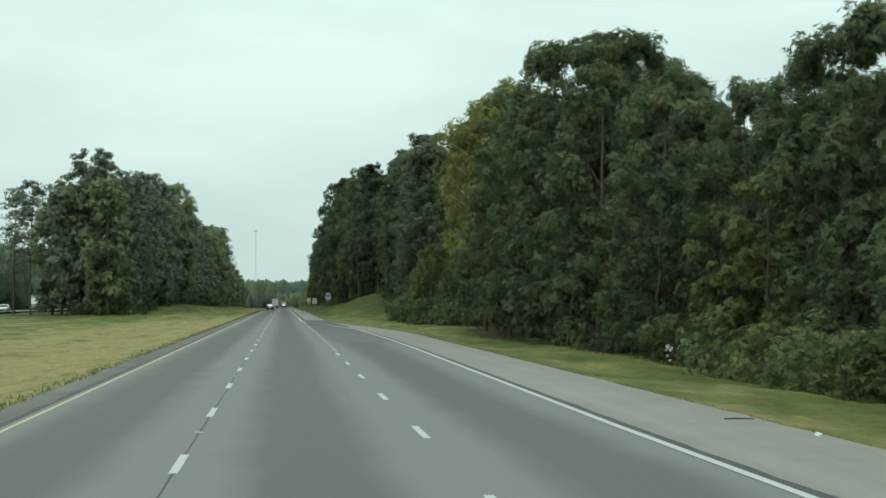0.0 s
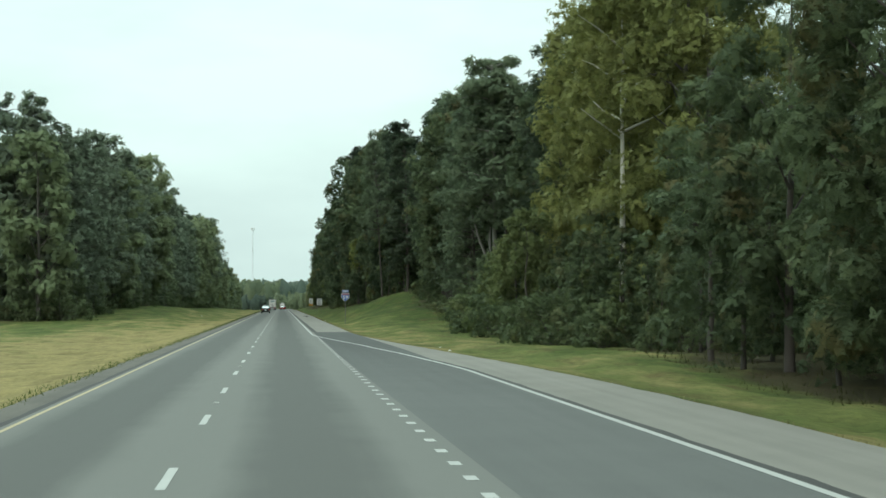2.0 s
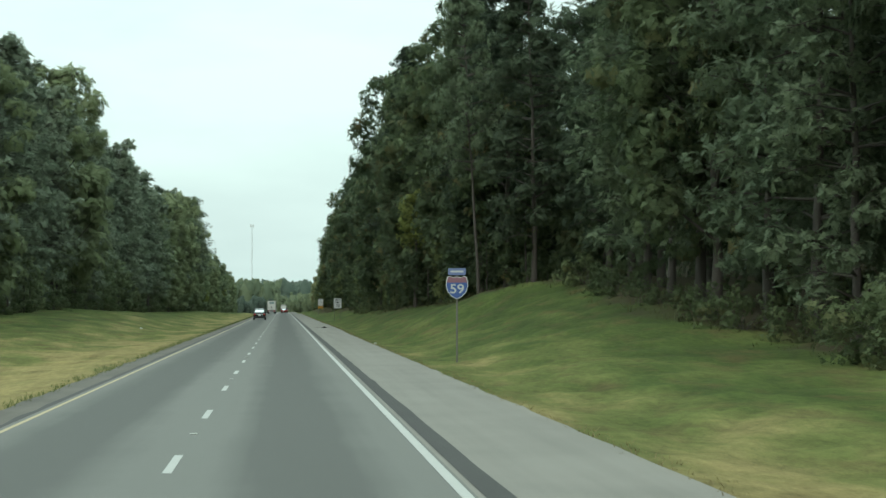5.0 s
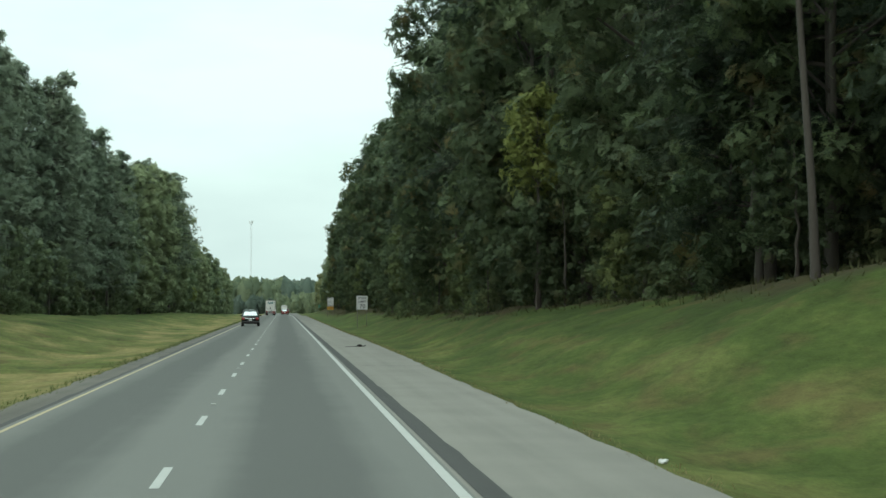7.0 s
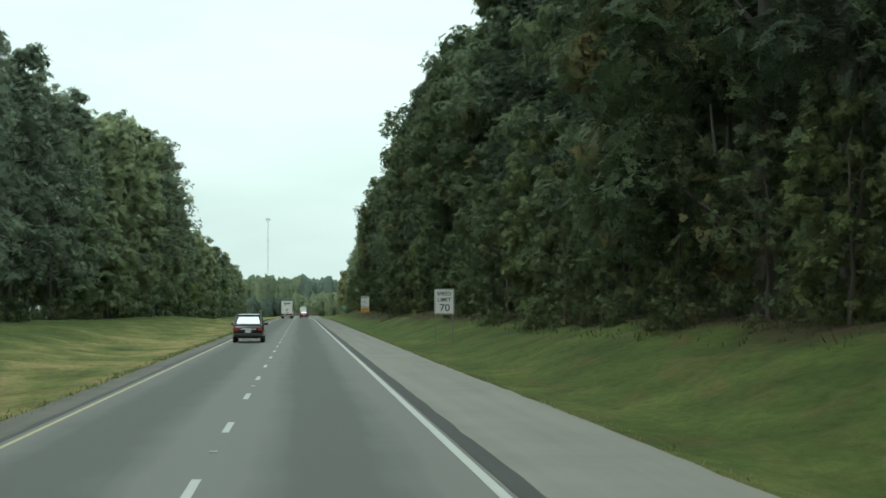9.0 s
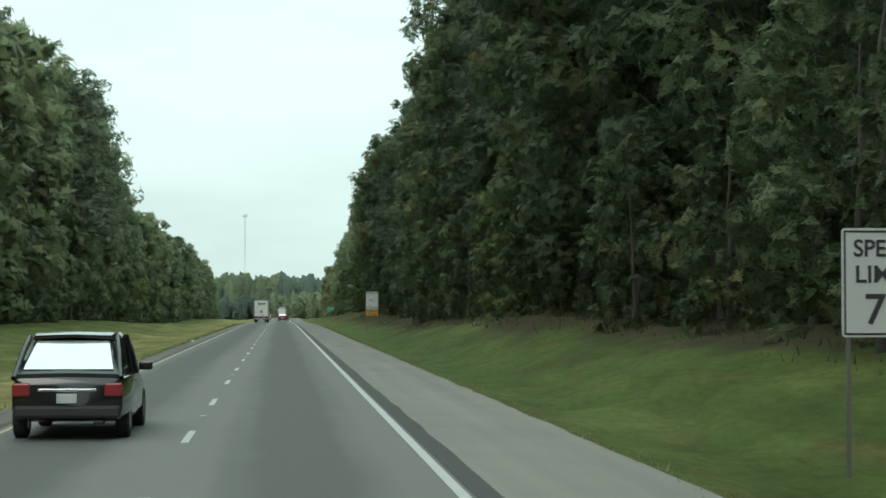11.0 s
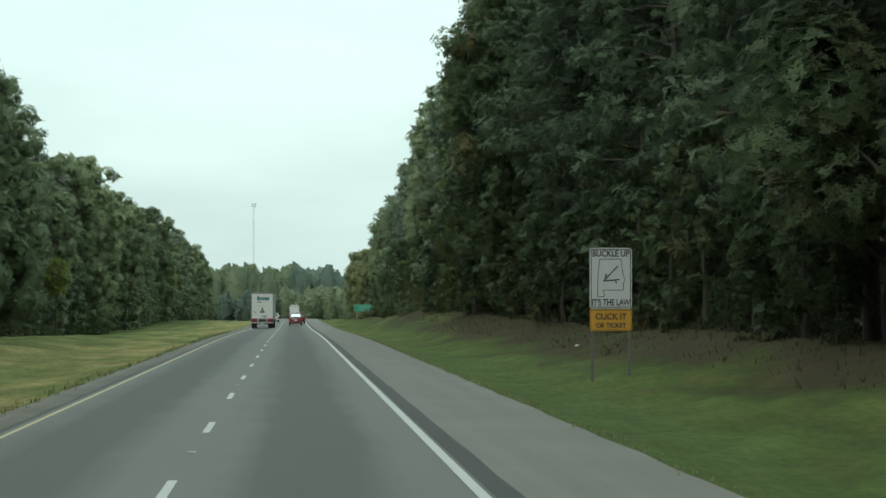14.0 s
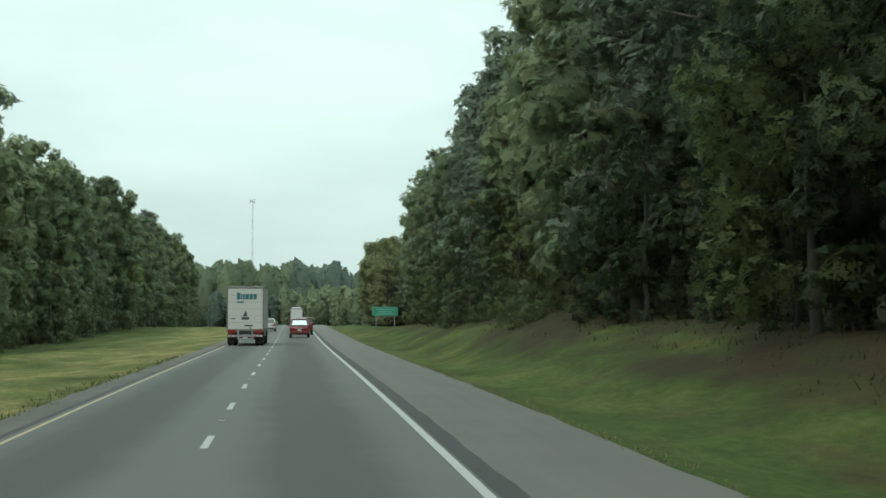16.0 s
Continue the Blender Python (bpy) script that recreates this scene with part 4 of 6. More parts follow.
for xx, yy, ss in ((21.0, 96, 0.78), (22.5, 102, 0.85), (22.0, 109, 0.88), (24.5, 115, 0.9), (24.0, 92, 0.72)):
    plant(BROADS, xx, yy, ss)
for k in range(8):
    plant(BRIGHT_SHRUBS, 15.0 + rng.uniform(0, 1.5), 44 + 1.7 * k, rng.uniform(0.75, 1.05))

# left wood, between the carriageways
y = 286.0
while y < 1040:
    w, tall = wood_left(y), tall_left(y)
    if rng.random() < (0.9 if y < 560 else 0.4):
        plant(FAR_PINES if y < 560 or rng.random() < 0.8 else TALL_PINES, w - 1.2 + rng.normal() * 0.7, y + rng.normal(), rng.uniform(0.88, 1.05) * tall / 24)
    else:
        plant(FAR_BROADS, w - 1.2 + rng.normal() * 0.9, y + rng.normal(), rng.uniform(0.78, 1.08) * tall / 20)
    for dx in (6.0, 10.5):
        deep.append((w - dx + rng.normal() * 0.8, y + rng.normal() + dx * 0.4, rng.uniform(0.74, 0.88) * tall))
    if rng.random() < 0.5:
        plant(PALE_SAPLINGS, w + 0.8 + rng.normal() * 0.5, y + 3 + rng.normal(), rng.uniform(0.5, 1.0))
    if rng.random() < 0.6 and y < 800:
        plant(SHRUBS, w + 1.0 + rng.normal() * 0.5, y + rng.uniform(-2.5, 2.5), rng.uniform(0.5, 1.0))
    y += rng.uniform(5.0, 6.8)
for k in range(7):
    plant(FAR_PINES if k % 2 else FAR_BROADS, -27.0 - 1.9 * k + rng.normal() * 0.4, 284 + 3.0 * k + rng.normal(), rng.uniform(1.08, 1.16) - 0.035 * max(0, k - 2))
for k in range(8):
    plant(PALE_SAPLINGS if k % 2 else SHRUBS, -23.6 - 1.4 * k + rng.normal() * 0.5, 281 + 1.2 * k + rng.normal(), rng.uniform(0.6, 0.95) if k % 2 else rng.uniform(0.9, 1.4))
for kinds, xx, yy, ss in ((DARK_BROADS, 16.4, 325.2, 0.85), (OPEN_PINES, -42.5, 306.0, 0.98), (OPEN_PINES, -46.0, 311.0, 0.92), (DARK_SAPLINGS, 15.0, 328.4, 1.3), (TALL_PINES, 21.0, 243.8, 0.94), (SAPLINGS, 14.8, 323.4, 0.6)):
    plant(kinds, xx, yy, ss)
for kinds in (EDGE_PINES, MID_PINES, OPEN_PINES, FAR_PINES, TALL_PINES, PALE_PINES, BROADS, DARK_BROADS, FAR_BROADS, GOLDS, PALE_GOLDS, BARE, LIMES, SAPLINGS, DARK_SAPLINGS, PALE_SAPLINGS, LIME_SAPLINGS, SHRUBS, BRIGHT_SHRUBS):
    for ob in kinds:
        if ob.name not in used:
            for o in (*ob.children_recursive, ob):
                bpy.data.objects.remove(o)


def woods(name, rng, spots, leaf, size, per, label, clumps=22, lift=0.4):
    """A far wood as one mass of crowns with an uneven outline."""
    cs, rs = [], []
    for x, y, h in spots:
        g = ground(x, y)
        for k in range(clumps):
            f = rng.random() ** 0.7
            wdt = 4.2 * math.sqrt(max(0.05, 1 - f * f)) * h / 20
            an = rng.random() * 6.283
            cs.append((x + math.cos(an) * wdt * rng.random(), y + math.sin(an) * wdt * rng.random(), g + h * (0.05 + 0.95 * f)))
            rs.append(rng.uniform(0.9, 2.1) * h / 20)
    ob = new(name, leaf_mesh(name, leaf_cards(rng, cs, rs, per, size, 0.8, lift, 1.0), leaf))
    return tagged(ob, label, "woods", kind="stuff")


def far_crowns(rng, spots, mat, label, name="far_woods", size=0.8, per=340):
    """Crowns far off: uneven closed crowns wrapped in sprays of leaves, side by side so that they hide the sky."""
    bm = bmesh.new()
    bmesh.ops.create_icosphere(bm, subdivisions=2, radius=1.0)
    bm.verts.ensure_lookup_table()
    unit = np.array([v.co[:] for v in bm.verts])
    tri = np.array([[v.index for v in f.verts] for f in bm.faces])
    bm.free()
    vs, fs, outs, qs, q_out = [], [], [], [], []
    for i, (x, y, h) in enumerate(spots):
        wide, tip = rng.uniform(0.15, 0.22) * h, rng.uniform(-0.1, 0.3)
        mid = np.array([x, y, ground(x, y) + 0.47 * h])
        swell = np.array([1 + 0.42 * noise.noise(Vector(u * 1.7) + Vector((7.0 * i, 0, 0))) + 0.42 * noise.noise(Vector(u * 4.1) + Vector((0, 5.0 * i, 0))) for u in unit])
        # crowns narrow more or less towards the top
        narrow = 1 - tip * np.clip(unit[:, 2], 0, 1)
        shell = mid + unit * swell[:, None] * np.stack([wide * narrow, wide * narrow, np.full(len(unit), 0.5 * h)], 1)
        vs.append(shell)
        fs.append(tri + i * len(unit))
        outs.append(unit)
        # sprays on the outside
        f = tri[rng.integers(0, len(tri), per)]
        w = rng.dirichlet((1, 1, 1), per)
        c = (shell[f] * w[:, :, None]).sum(1)
        o = (unit[f] * w[:, :, None]).sum(1)
        q = leaf_cards(rng, c, np.full(per, 0.6), 1, size, 1.0, 0.8)[0]
        qs.append(q)
        q_out.append(np.repeat(o, 3, axis=0))
    q = np.concatenate(qs)
    v = np.concatenate([q, *vs])
    lay = np.concatenate([*q_out, *outs]) * np.array([1, 1, 0.7]) + np.array([0, 0, 0.3])
    me = leaf_mesh(name, (v, np.concatenate([np.arange(len(q)).reshape(-1, 3), np.concatenate(fs) + len(q)]), lay, len(q)), mat)
    return tagged(new(name, me), label, "woods", kind="stuff")


wr = np.random.default_rng(77)
woods("deep_woods", wr, [d for k, d in enumerate(deep) if k % 2 == 0 and d[0] > 0 and d[1] < 560], LEAF, 0.95, 11, "mass of trees deep in the roadside wood", 23)
# Further along, darker leaves stand in for shade deep in the wood.
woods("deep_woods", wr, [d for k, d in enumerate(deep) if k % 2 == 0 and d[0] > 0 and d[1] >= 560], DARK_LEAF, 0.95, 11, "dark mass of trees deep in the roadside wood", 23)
woods("deep_woods", wr, [d for d in deep if d[0] < 0], HAZED_PINE, 1.1, 11, "green mass of trees deep in the median wood", 26)
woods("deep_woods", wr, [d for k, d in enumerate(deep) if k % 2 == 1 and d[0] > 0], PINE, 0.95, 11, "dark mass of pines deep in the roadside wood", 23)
far_crowns(wr, [(wr.uniform(-34, 3), wr.uniform(1150, 1185), wr.uniform(15, 20.5)) for i in range(80)], HAZED_FAR_YELLOW, "distant light-green trees beyond the road's crest")
far_crowns(wr, [(wr.uniform(1, 55), wr.uniform(1140, 1185), wr.uniform(14, 19.5)) for i in range(90)], HAZED_FAR_LEAF, "distant dark pines beyond the road's crest")
far_crowns(wr, [(wr.uniform(-3, 30), wr.uniform(1112, 1132), wr.uniform(8, 13)) for i in range(44)], HAZED_FAR_YELLOW, "distant yellow-green trees where the road bends away")
far_crowns(wr, [(wr.uniform(-22, -4), wr.uniform(1112, 1130), wr.uniform(7, 11)) for i in range(12)], HAZED_FAR_LEAF, "distant dark-green trees where the road bends away")
far_crowns(wr, [(wr.uniform(-80, 100), wr.uniform(1490, 1570), wr.uniform(20, 26)) for i in range(60)], HAZED_FAR_LEAF, "distant tree line on the horizon")
far_crowns(wr, [(-74 - 13 * wr.random(), 400 + 1.9 * i + wr.normal() * 3, wr.uniform(15, 19)) for i in range(150)], HALF_HAZED_PINE, "dark green wood beyond the opposite carriageway", "opposite_woods", 1.0, 420)

# undergrowth that closes the wood between the trunks
cs, rs = [], []
for i in range(900):
    y = 20 + 1000 * wr.random()
    x = wood_right(y) + wr.uniform(3.0, 9.0)
    cs.append((x, y, ground(x, y) + wr.uniform(0.3, 6.5)))
    rs.append(wr.uniform(0.7, 1.7))
for i in range(520):
    y = 290 + 730 * wr.random()
    x = wood_left(y) - wr.uniform(3.0, 9.0)
    cs.append((x, y, ground(x, y) + wr.uniform(0.3, 6.0)))
    rs.append(wr.uniform(0.8, 1.8))
cs, rs = np.array(cs), np.array(rs)
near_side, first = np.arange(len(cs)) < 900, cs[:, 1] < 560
# Beyond y = 560 the darker leaf colour stands in for shade.
for pick, mat in ((near_side & first, LEAF), (near_side & ~first, DARK_LEAF), (~near_side, HAZED_LEAF)):
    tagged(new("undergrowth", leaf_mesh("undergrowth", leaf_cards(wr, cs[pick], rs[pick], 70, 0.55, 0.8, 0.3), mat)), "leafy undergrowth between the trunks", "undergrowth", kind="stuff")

# ---- road markings ----
SPACING, PHASE = 10.886, 1.578
bar = mesh_of("dash", [(-0.06, -1.36, 0.006), (0.06, -1.36, 0.006), (0.06, 1.36, 0.006), (-0.06, 1.36, 0.006)], [(0, 1, 2, 3)], [WHITE_PAINT])
dot = mesh_of("dot", [(-0.08, -0.27, 0.006), (0.08, -0.27, 0.006), (0.08, 0.27, 0.006), (-0.08, 0.27, 0.006)], [(0, 1, 2, 3)], [WHITE_PAINT])
marks = tagged(new("lane_marking"), "broken white painted line between the lanes", "road marking", kind="structure")
studs = tagged(new("road_studs"), "row of small raised white reflectors between the painted dashes", "road studs", kind="structure")
sm = boxed(-0.06, 0.06, -0.05, 0.05, 0.0, 0.022, 0.008)
stud_mesh = bpy.data.meshes.new("stud")
sm.to_mesh(stud_mesh)
sm.free()
stud_mesh.materials.append(WHITE_PAINT)
for i in range(-3, 96):
    y = PHASE + SPACING * i
    d = new("dash", bar)
    d.location, d.parent = (DASH_LEFT, y, profile(y)), marks
    if i % 2 == 0:
        d = new("stud", stud_mesh)
        d.location, d.parent = (DASH_LEFT, y + SPACING / 2, profile(y + SPACING / 2)), studs
for i in range(-3, 7):
    d = new("dash", bar)
    d.location, d.parent = (DASH_RIGHT, PHASE + 5.4 + SPACING * i, 0), marks
for i in range(56):
    d = new("dot", dot)
    d.location, d.parent = (DOT_RIGHT, 77.5 + 1.98 * i, 0), marks
tagged(new("edge_line_white", strip("edge_line_white", lambda y: edge_line(y) - 0.07, lambda y: edge_line(y) + 0.07, 0.008, Y0, Y1, 2, [WHITE_PAINT])),
       "solid white painted line at the roadside", "road marking", kind="structure")
tagged(new("lane_seam", strip("lane_seam", lambda y: DASH_LEFT - 0.012 + ragged(y, 44, 0.03, 0.015), lambda y: DASH_LEFT + 0.012 + ragged(y, 44, 0.03, 0.015), 0.003, Y0, 70, 2, [NEW_ASPHALT])),
       "narrow dark seam in the asphalt between the lanes", "road joint", kind="structure")
tagged(new("edge_line_yellow", strip("edge_line_yellow", lambda y: LINE_LEFT - 0.045, lambda y: LINE_LEFT + 0.045, 0.006, Y0, Y1, 4, [YELLOW_PAINT])),
       "solid faded yellow painted line along the median", "road marking", kind="structure")

# ---- signs ----
WHITE_SHEET = plain("white_reflective_sheet", (0.462, 0.477, 0.469), 0.45, wear=0.06, bump=0)
BLACK_INK = plain("black_sign_ink", (0.03, 0.03, 0.035), 0.5, wear=0.2, bump=0)
YELLOW_SHEET = plain("yellow_sign_sheet", (0.462, 0.238, 0.023), 0.45, wear=0.08, bump=0)
BLUE_SHEET = plain("blue_sign_sheet", (0.04, 0.09, 0.28), 0.45, wear=0.1, bump=0)
PALE_BLUE_SHEET = plain("faded_blue_sheet", (0.13, 0.17, 0.33), 0.5, wear=0.15, bump=0)
RED_SHEET = plain("red_sign_sheet", (0.22, 0.10, 0.13), 0.45, wear=0.1, bump=0)
GREEN_SHEET = plain("green_sign_sheet", (0.02, 0.22, 0.14), 0.45, wear=0.1, bump=0)
# Letters only a little lighter than the green panel.
DIM_LETTERS = plain("low_contrast_sign_letters", (0.12, 0.33, 0.26), 0.5, wear=0.15, bump=0)
POST_STEEL = plain("weathered_post_steel", (0.13, 0.12, 0.11), 0.7, 0.3, wear=0.3)


def words(text, height, x, z, material, parent, y=-0.012, wide=1.0):
    """A line of letters as a thin mesh that faces down the road; its width is fitted to `wide` times its own."""
    cu = bpy.data.curves.new(text.lower().replace(" ", "_"), "FONT")
    cu.body, cu.align_x, cu.align_y = text, "CENTER", "CENTER"
    cu.size, cu.offset, cu.extrude = height * 1.42, 0.006, 0.0015
    tmp = bpy.data.objects.new("lettering", cu)
    scene.collection.objects.link(tmp)
    me = bpy.data.meshes.new_from_object(tmp.evaluated_get(bpy.context.evaluated_depsgraph_get()))
    bpy.data.objects.remove(tmp)
    me.materials.clear()
    me.materials.append(material)
    ob = new("lettering", me)
    ob.parent = parent
    ob.matrix_basis = pose(x, y, z, 90, 0, 0) @ Matrix.Diagonal((wide, 1, 1, 1))
    return ob


def plate(name, parent, w, h, z, material, label="", corner=0.05, x=0.0, y=0.0):
    """A sheet-metal panel with rounded corners, its middle at height z."""
    bm = bmesh.new()
    vs = []
    for cx, cz, a0 in ((w / 2 - corner, h / 2 - corner, 0), (-w / 2 + corner, h / 2 - corner, 90), (-w / 2 + corner, -h / 2 + corner, 180), (w / 2 - corner, -h / 2 + corner, 270)):
        for k in range(5):
            a = radians(a0 + 22.5 * k)
            vs.append(bm.verts.new((x + cx + math.cos(a) * corner, y - 0.004, z + cz + math.sin(a) * corner)))
    f = bm.faces.new(vs)
    r = bmesh.ops.extrude_face_region(bm, geom=[f])
    for v in r["geom"]:
        if isinstance(v, bmesh.types.BMVert):
            v.co.y += 0.008
    bmesh.ops.recalc_face_normals(bm, faces=bm.faces)
    return part(name, bm, material, parent, label)


def rim(parent, w, h, z, t, material, inset=0.03, y=-0.009):
    """A border line printed round a panel."""
    a, b = w / 2 - inset, h / 2 - inset
    bm = bmesh.new()
    for x0, x1, z0, z1 in ((-a, a, b - t, b), (-a, a, -b, -b + t), (-a, -a + t, -b + t, b - t), (a - t, a, -b + t, b - t)):
        box(bm, x0, x1, y - 0.001, y + 0.004, z + z0, z + z1)
    return part("border", bm, material, parent)


def post(parent, x, z0, z1, w=0.06, mat=None):
    """A U-shaped steel sign post."""
    bm = bmesh.new()
    box(bm, x - w / 2, x + w / 2, 0.012, 0.018, z0, z1)
    box(bm, x - w / 2, x - w / 2 + 0.008, 0.018, 0.05, z0, z1)
    box(bm, x + w / 2 - 0.008, x + w / 2, 0.018, 0.05, z0, z1)
    return part("post", bm, mat or POST_STEEL, parent)


def stand(ob, x, y, z, turn=0.0):
    ob.matrix_basis = pose(x, y, z, 0, 0, turn)
    return ob


# speed limit sign
s = tagged(new("speed_limit_sign"), "white speed limit sign with black lettering on two posts", "road sign")
z0 = ground(8.0, 452)
plate("panel", s, 1.12, 1.43, 2.44 - z0, WHITE_SHEET)
rim(s, 1.12, 1.43, 2.44 - z0, 0.025, BLACK_INK)
words("SPEED", 0.22, 0, 2.88 - z0, BLACK_INK, s, wide=0.95)
words("LIMIT", 0.22, 0, 2.54 - z0, BLACK_INK, s, wide=1.05)
words("70", 0.40, 0.03, 2.07 - z0, BLACK_INK, s, wide=1.05)
for x in (-0.47, 0.47):
    post(s, x, -0.4, 3.0 - z0, 0.05)
stand(s, 8.0, 452, z0, -2)

# seat-belt sign with a yellow plate under it
s = tagged(new("seat_belt_sign"), "tall white seat-belt sign over an orange-yellow plate on posts", "road sign")
z0 = ground(8.62, 594.8)
plate("panel", s, 1.15, 1.64, 2.86 - z0, WHITE_SHEET, corner=0.07)
rim(s, 1.15, 1.64, 2.86 - z0, 0.022, BLACK_INK)
words("BUCKLE UP", 0.17, 0.0, 3.52 - z0, BLACK_INK, s, wide=0.82)
words("IT'S THE LAW", 0.17, 0.0, 2.20 - z0, BLACK_INK, s, wide=0.71)
edge = [(-0.30, 0.52), (0.28, 0.52), (0.31, 0.20), (0.38, -0.06), (0.34, -0.20), (0.34, -0.36), (-0.20, -0.36), (-0.20, -0.44), (-0.16, -0.50), (-0.20, -0.55), (-0.36, -0.55), (-0.36, -0.30), (-0.34, 0.2)]
bm = bmesh.new()
for (ax, az), (bx, bz) in zip(edge, edge[1:] + edge[:1]):
    d = Vector((bx - ax, 0, bz - az))
    n = Vector((-d.z, 0, d.x)).normalized() * 0.009
    vs = [bm.verts.new(Vector((px, -0.0085, pz * 0.95 + 2.88 - z0)) + o) for px, pz, o in ((ax, az, n), (ax, az, -n), (bx, bz, -n), (bx, bz, n))]
    bm.faces.new(vs)
part("outline", bm, BLACK_INK, s, "thin black map outline")
bm = bmesh.new()
for ax, az, bx, bz in ((-0.20, -0.10, 0.20, 0.33), (-0.20, -0.10, 0.24, -0.06), (-0.16, -0.02, -0.12, 0.10), (0.12, -0.10, 0.16, -0.16)):
    d = Vector((bx - ax, 0, bz - az))
    n = Vector((-d.z, 0, d.x)).normalized() * 0.018
    bm.faces.new([bm.verts.new(Vector((px, -0.010, pz * 0.95 + 2.88 - z0)) + o) for px, pz, o in ((ax, az, n), (ax, az, -n), (bx, bz, -n), (bx, bz, n))])
part("belt_symbol", bm, BLACK_INK, s, "black diagonal and level belt bars")
plate("lower_plate", s, 1.15, 0.58, 1.73 - z0, YELLOW_SHEET, "orange-yellow plate", corner=0.03)
rim(s, 1.15, 0.58, 1.73 - z0, 0.012, BLACK_INK, 0.02)
words("CLICK IT", 0.16, 0.0, 1.82 - z0, BLACK_INK, s, wide=0.95)
words("OR TICKET", 0.12, 0.0, 1.58 - z0, BLACK_INK, s, wide=0.95)
for x in (-0.50, 0.50):
    post(s, x, -0.4, 3.6 - z0, 0.075)
stand(s, 8.62, 594.8, z0, -1)

# route shield
s = tagged(new("route_sign"), "blue and red route shield on one post in the grass", "road sign")
z0 = ground(6.6, 262)
half = [(0.0, -0.46), (0.20, -0.36), (0.36, -0.18), (0.42, 0.06), (0.41, 0.22), (0.36, 0.38), (0.28, 0.42), (0.14, 0.37), (0.0, 0.40)]
ring = half + [(-x, z) for x, z in reversed(half[1:-1])]


def shield(scale, y, cut=None):
    bm = bmesh.new()
    vs = [bm.verts.new((x * scale, y, 2.80 - z0 + z * scale)) for x, z in ring]
    f = bm.faces.new(vs)
    r = bmesh.ops.extrude_face_region(bm, geom=[f])
    for v in r["geom"]:
        if isinstance(v, bmesh.types.BMVert):
            v.co.y += 0.006
    if cut is not None:
        geom = bm.verts[:] + bm.edges[:] + bm.faces[:]
        bmesh.ops.bisect_plane(bm, geom=geom, plane_co=(0, 0, 2.80 - z0 + cut), plane_no=(0, 0, -1), clear_outer=True)
    bmesh.ops.recalc_face_normals(bm, faces=bm.faces)
    return bm


part("shield", shield(1.0, 0.0), WHITE_SHEET, s, "white-edged shield")
part("shield_face", shield(0.93, -0.004), BLUE_SHEET, s, "blue shield face")
part("shield_top", shield(0.93, -0.008, 0.17), RED_SHEET, s, "red shield top")
words("59", 0.34, 0.0, 2.72 - z0, WHITE_SHEET, s, y=-0.014, wide=1.15)
plate("panel", s, 0.66, 0.26, 3.38 - z0, PALE_BLUE_SHEET, "faded blue plate", 0.03)
bm = boxed(-0.24, 0.24, -0.0075, -0.004, 3.35 - z0, 3.42 - z0)
part("lettering_bar", bm, WHITE_SHEET, s, "unreadable white lettering")
post(s, 0.0, -0.4, 3.5 - z0, 0.06)
stand(s, 6.6, 262, z0, -2)

# green guide sign
s = tagged(new("guide_sign"), "wide green guide sign with low-contrast unreadable lettering on two posts", "road sign")
z0 = ground(15.0, 918)
plate("panel", s, 4.2, 1.45, 1.75 - z0, GREEN_SHEET, corner=0.12)
rim(s, 4.2, 1.45, 1.75 - z0, 0.05, DIM_LETTERS, 0.05)
for zz, w in ((2.1, 1.4), (1.7, 1.1), (1.35, 1.5)):
    part("lettering_bar", boxed(-w, w, -0.009, -0.004, zz - z0 - 0.09, zz - z0 + 0.09), DIM_LETTERS, s, "low-contrast unreadable lettering")
for x in (-1.5, 1.5):
    post(s, x, -0.5, 2.4 - z0, 0.16, STEEL)
stand(s, 15.0, 918, z0, -1)

# ---- vehicles ----
TRUCK_WHITE = plain("white_truck_panel", (0.508, 0.508, 0.477), 0.4, wear=0.10, scale=3, bump=0.02)
TRUCK_FRAME = plain("grey_door_frame", (0.20, 0.19, 0.18), 0.5, 0.4, wear=0.2)
TEAL = plain("teal_print", (0.025, 0.13, 0.15), 0.45, wear=0.1, bump=0)
GREY_INK = plain("dark_grey_print", (0.06, 0.065, 0.07), 0.5, wear=0.15, bump=0)
RUBBER = plain("black_rubber", (0.018, 0.018, 0.018), 0.85, wear=0.25)
CHASSIS = plain("black_chassis_steel", (0.022, 0.022, 0.022), 0.7, wear=0.3)
ALLOY = plain("wheel_alloy", (0.42, 0.42, 0.42), 0.35, 0.8, wear=0.1)
LAMP_RED = plain("red_lamp_lens", (0.22, 0.022, 0.022), 0.2, wear=0.1, bump=0)
RED_WHITE = plain("red_reflective_tape", (0.55, 0.06, 0.06), 0.4, wear=0.1, bump=0)
CHROME = plain("brushed_chrome", (0.6, 0.6, 0.6), 0.2, 1.0, wear=0.05, bump=0)


def paint(name, color, rough=0.22):
    m = plain(name, color, rough, 0.2, wear=0.05, scale=2, bump=0)
    m.node_tree.nodes["Principled BSDF"].inputs["Coat Weight"].default_value = 0.6
    return m


def glass(name):
    m = plain(name, (0.02, 0.025, 0.025), 0.06, 0.0, wear=0.1, bump=0)
    return m


DARK_GLASS = glass("tinted_car_glass")
# Pale metallic base stands in for the sky's reflection in dark glass.
SKY_MIRROR_GLASS = plain("sky_mirror_car_glass", (0.62, 0.64, 0.64), 0.08, 0.75, wear=0.1, bump=0)


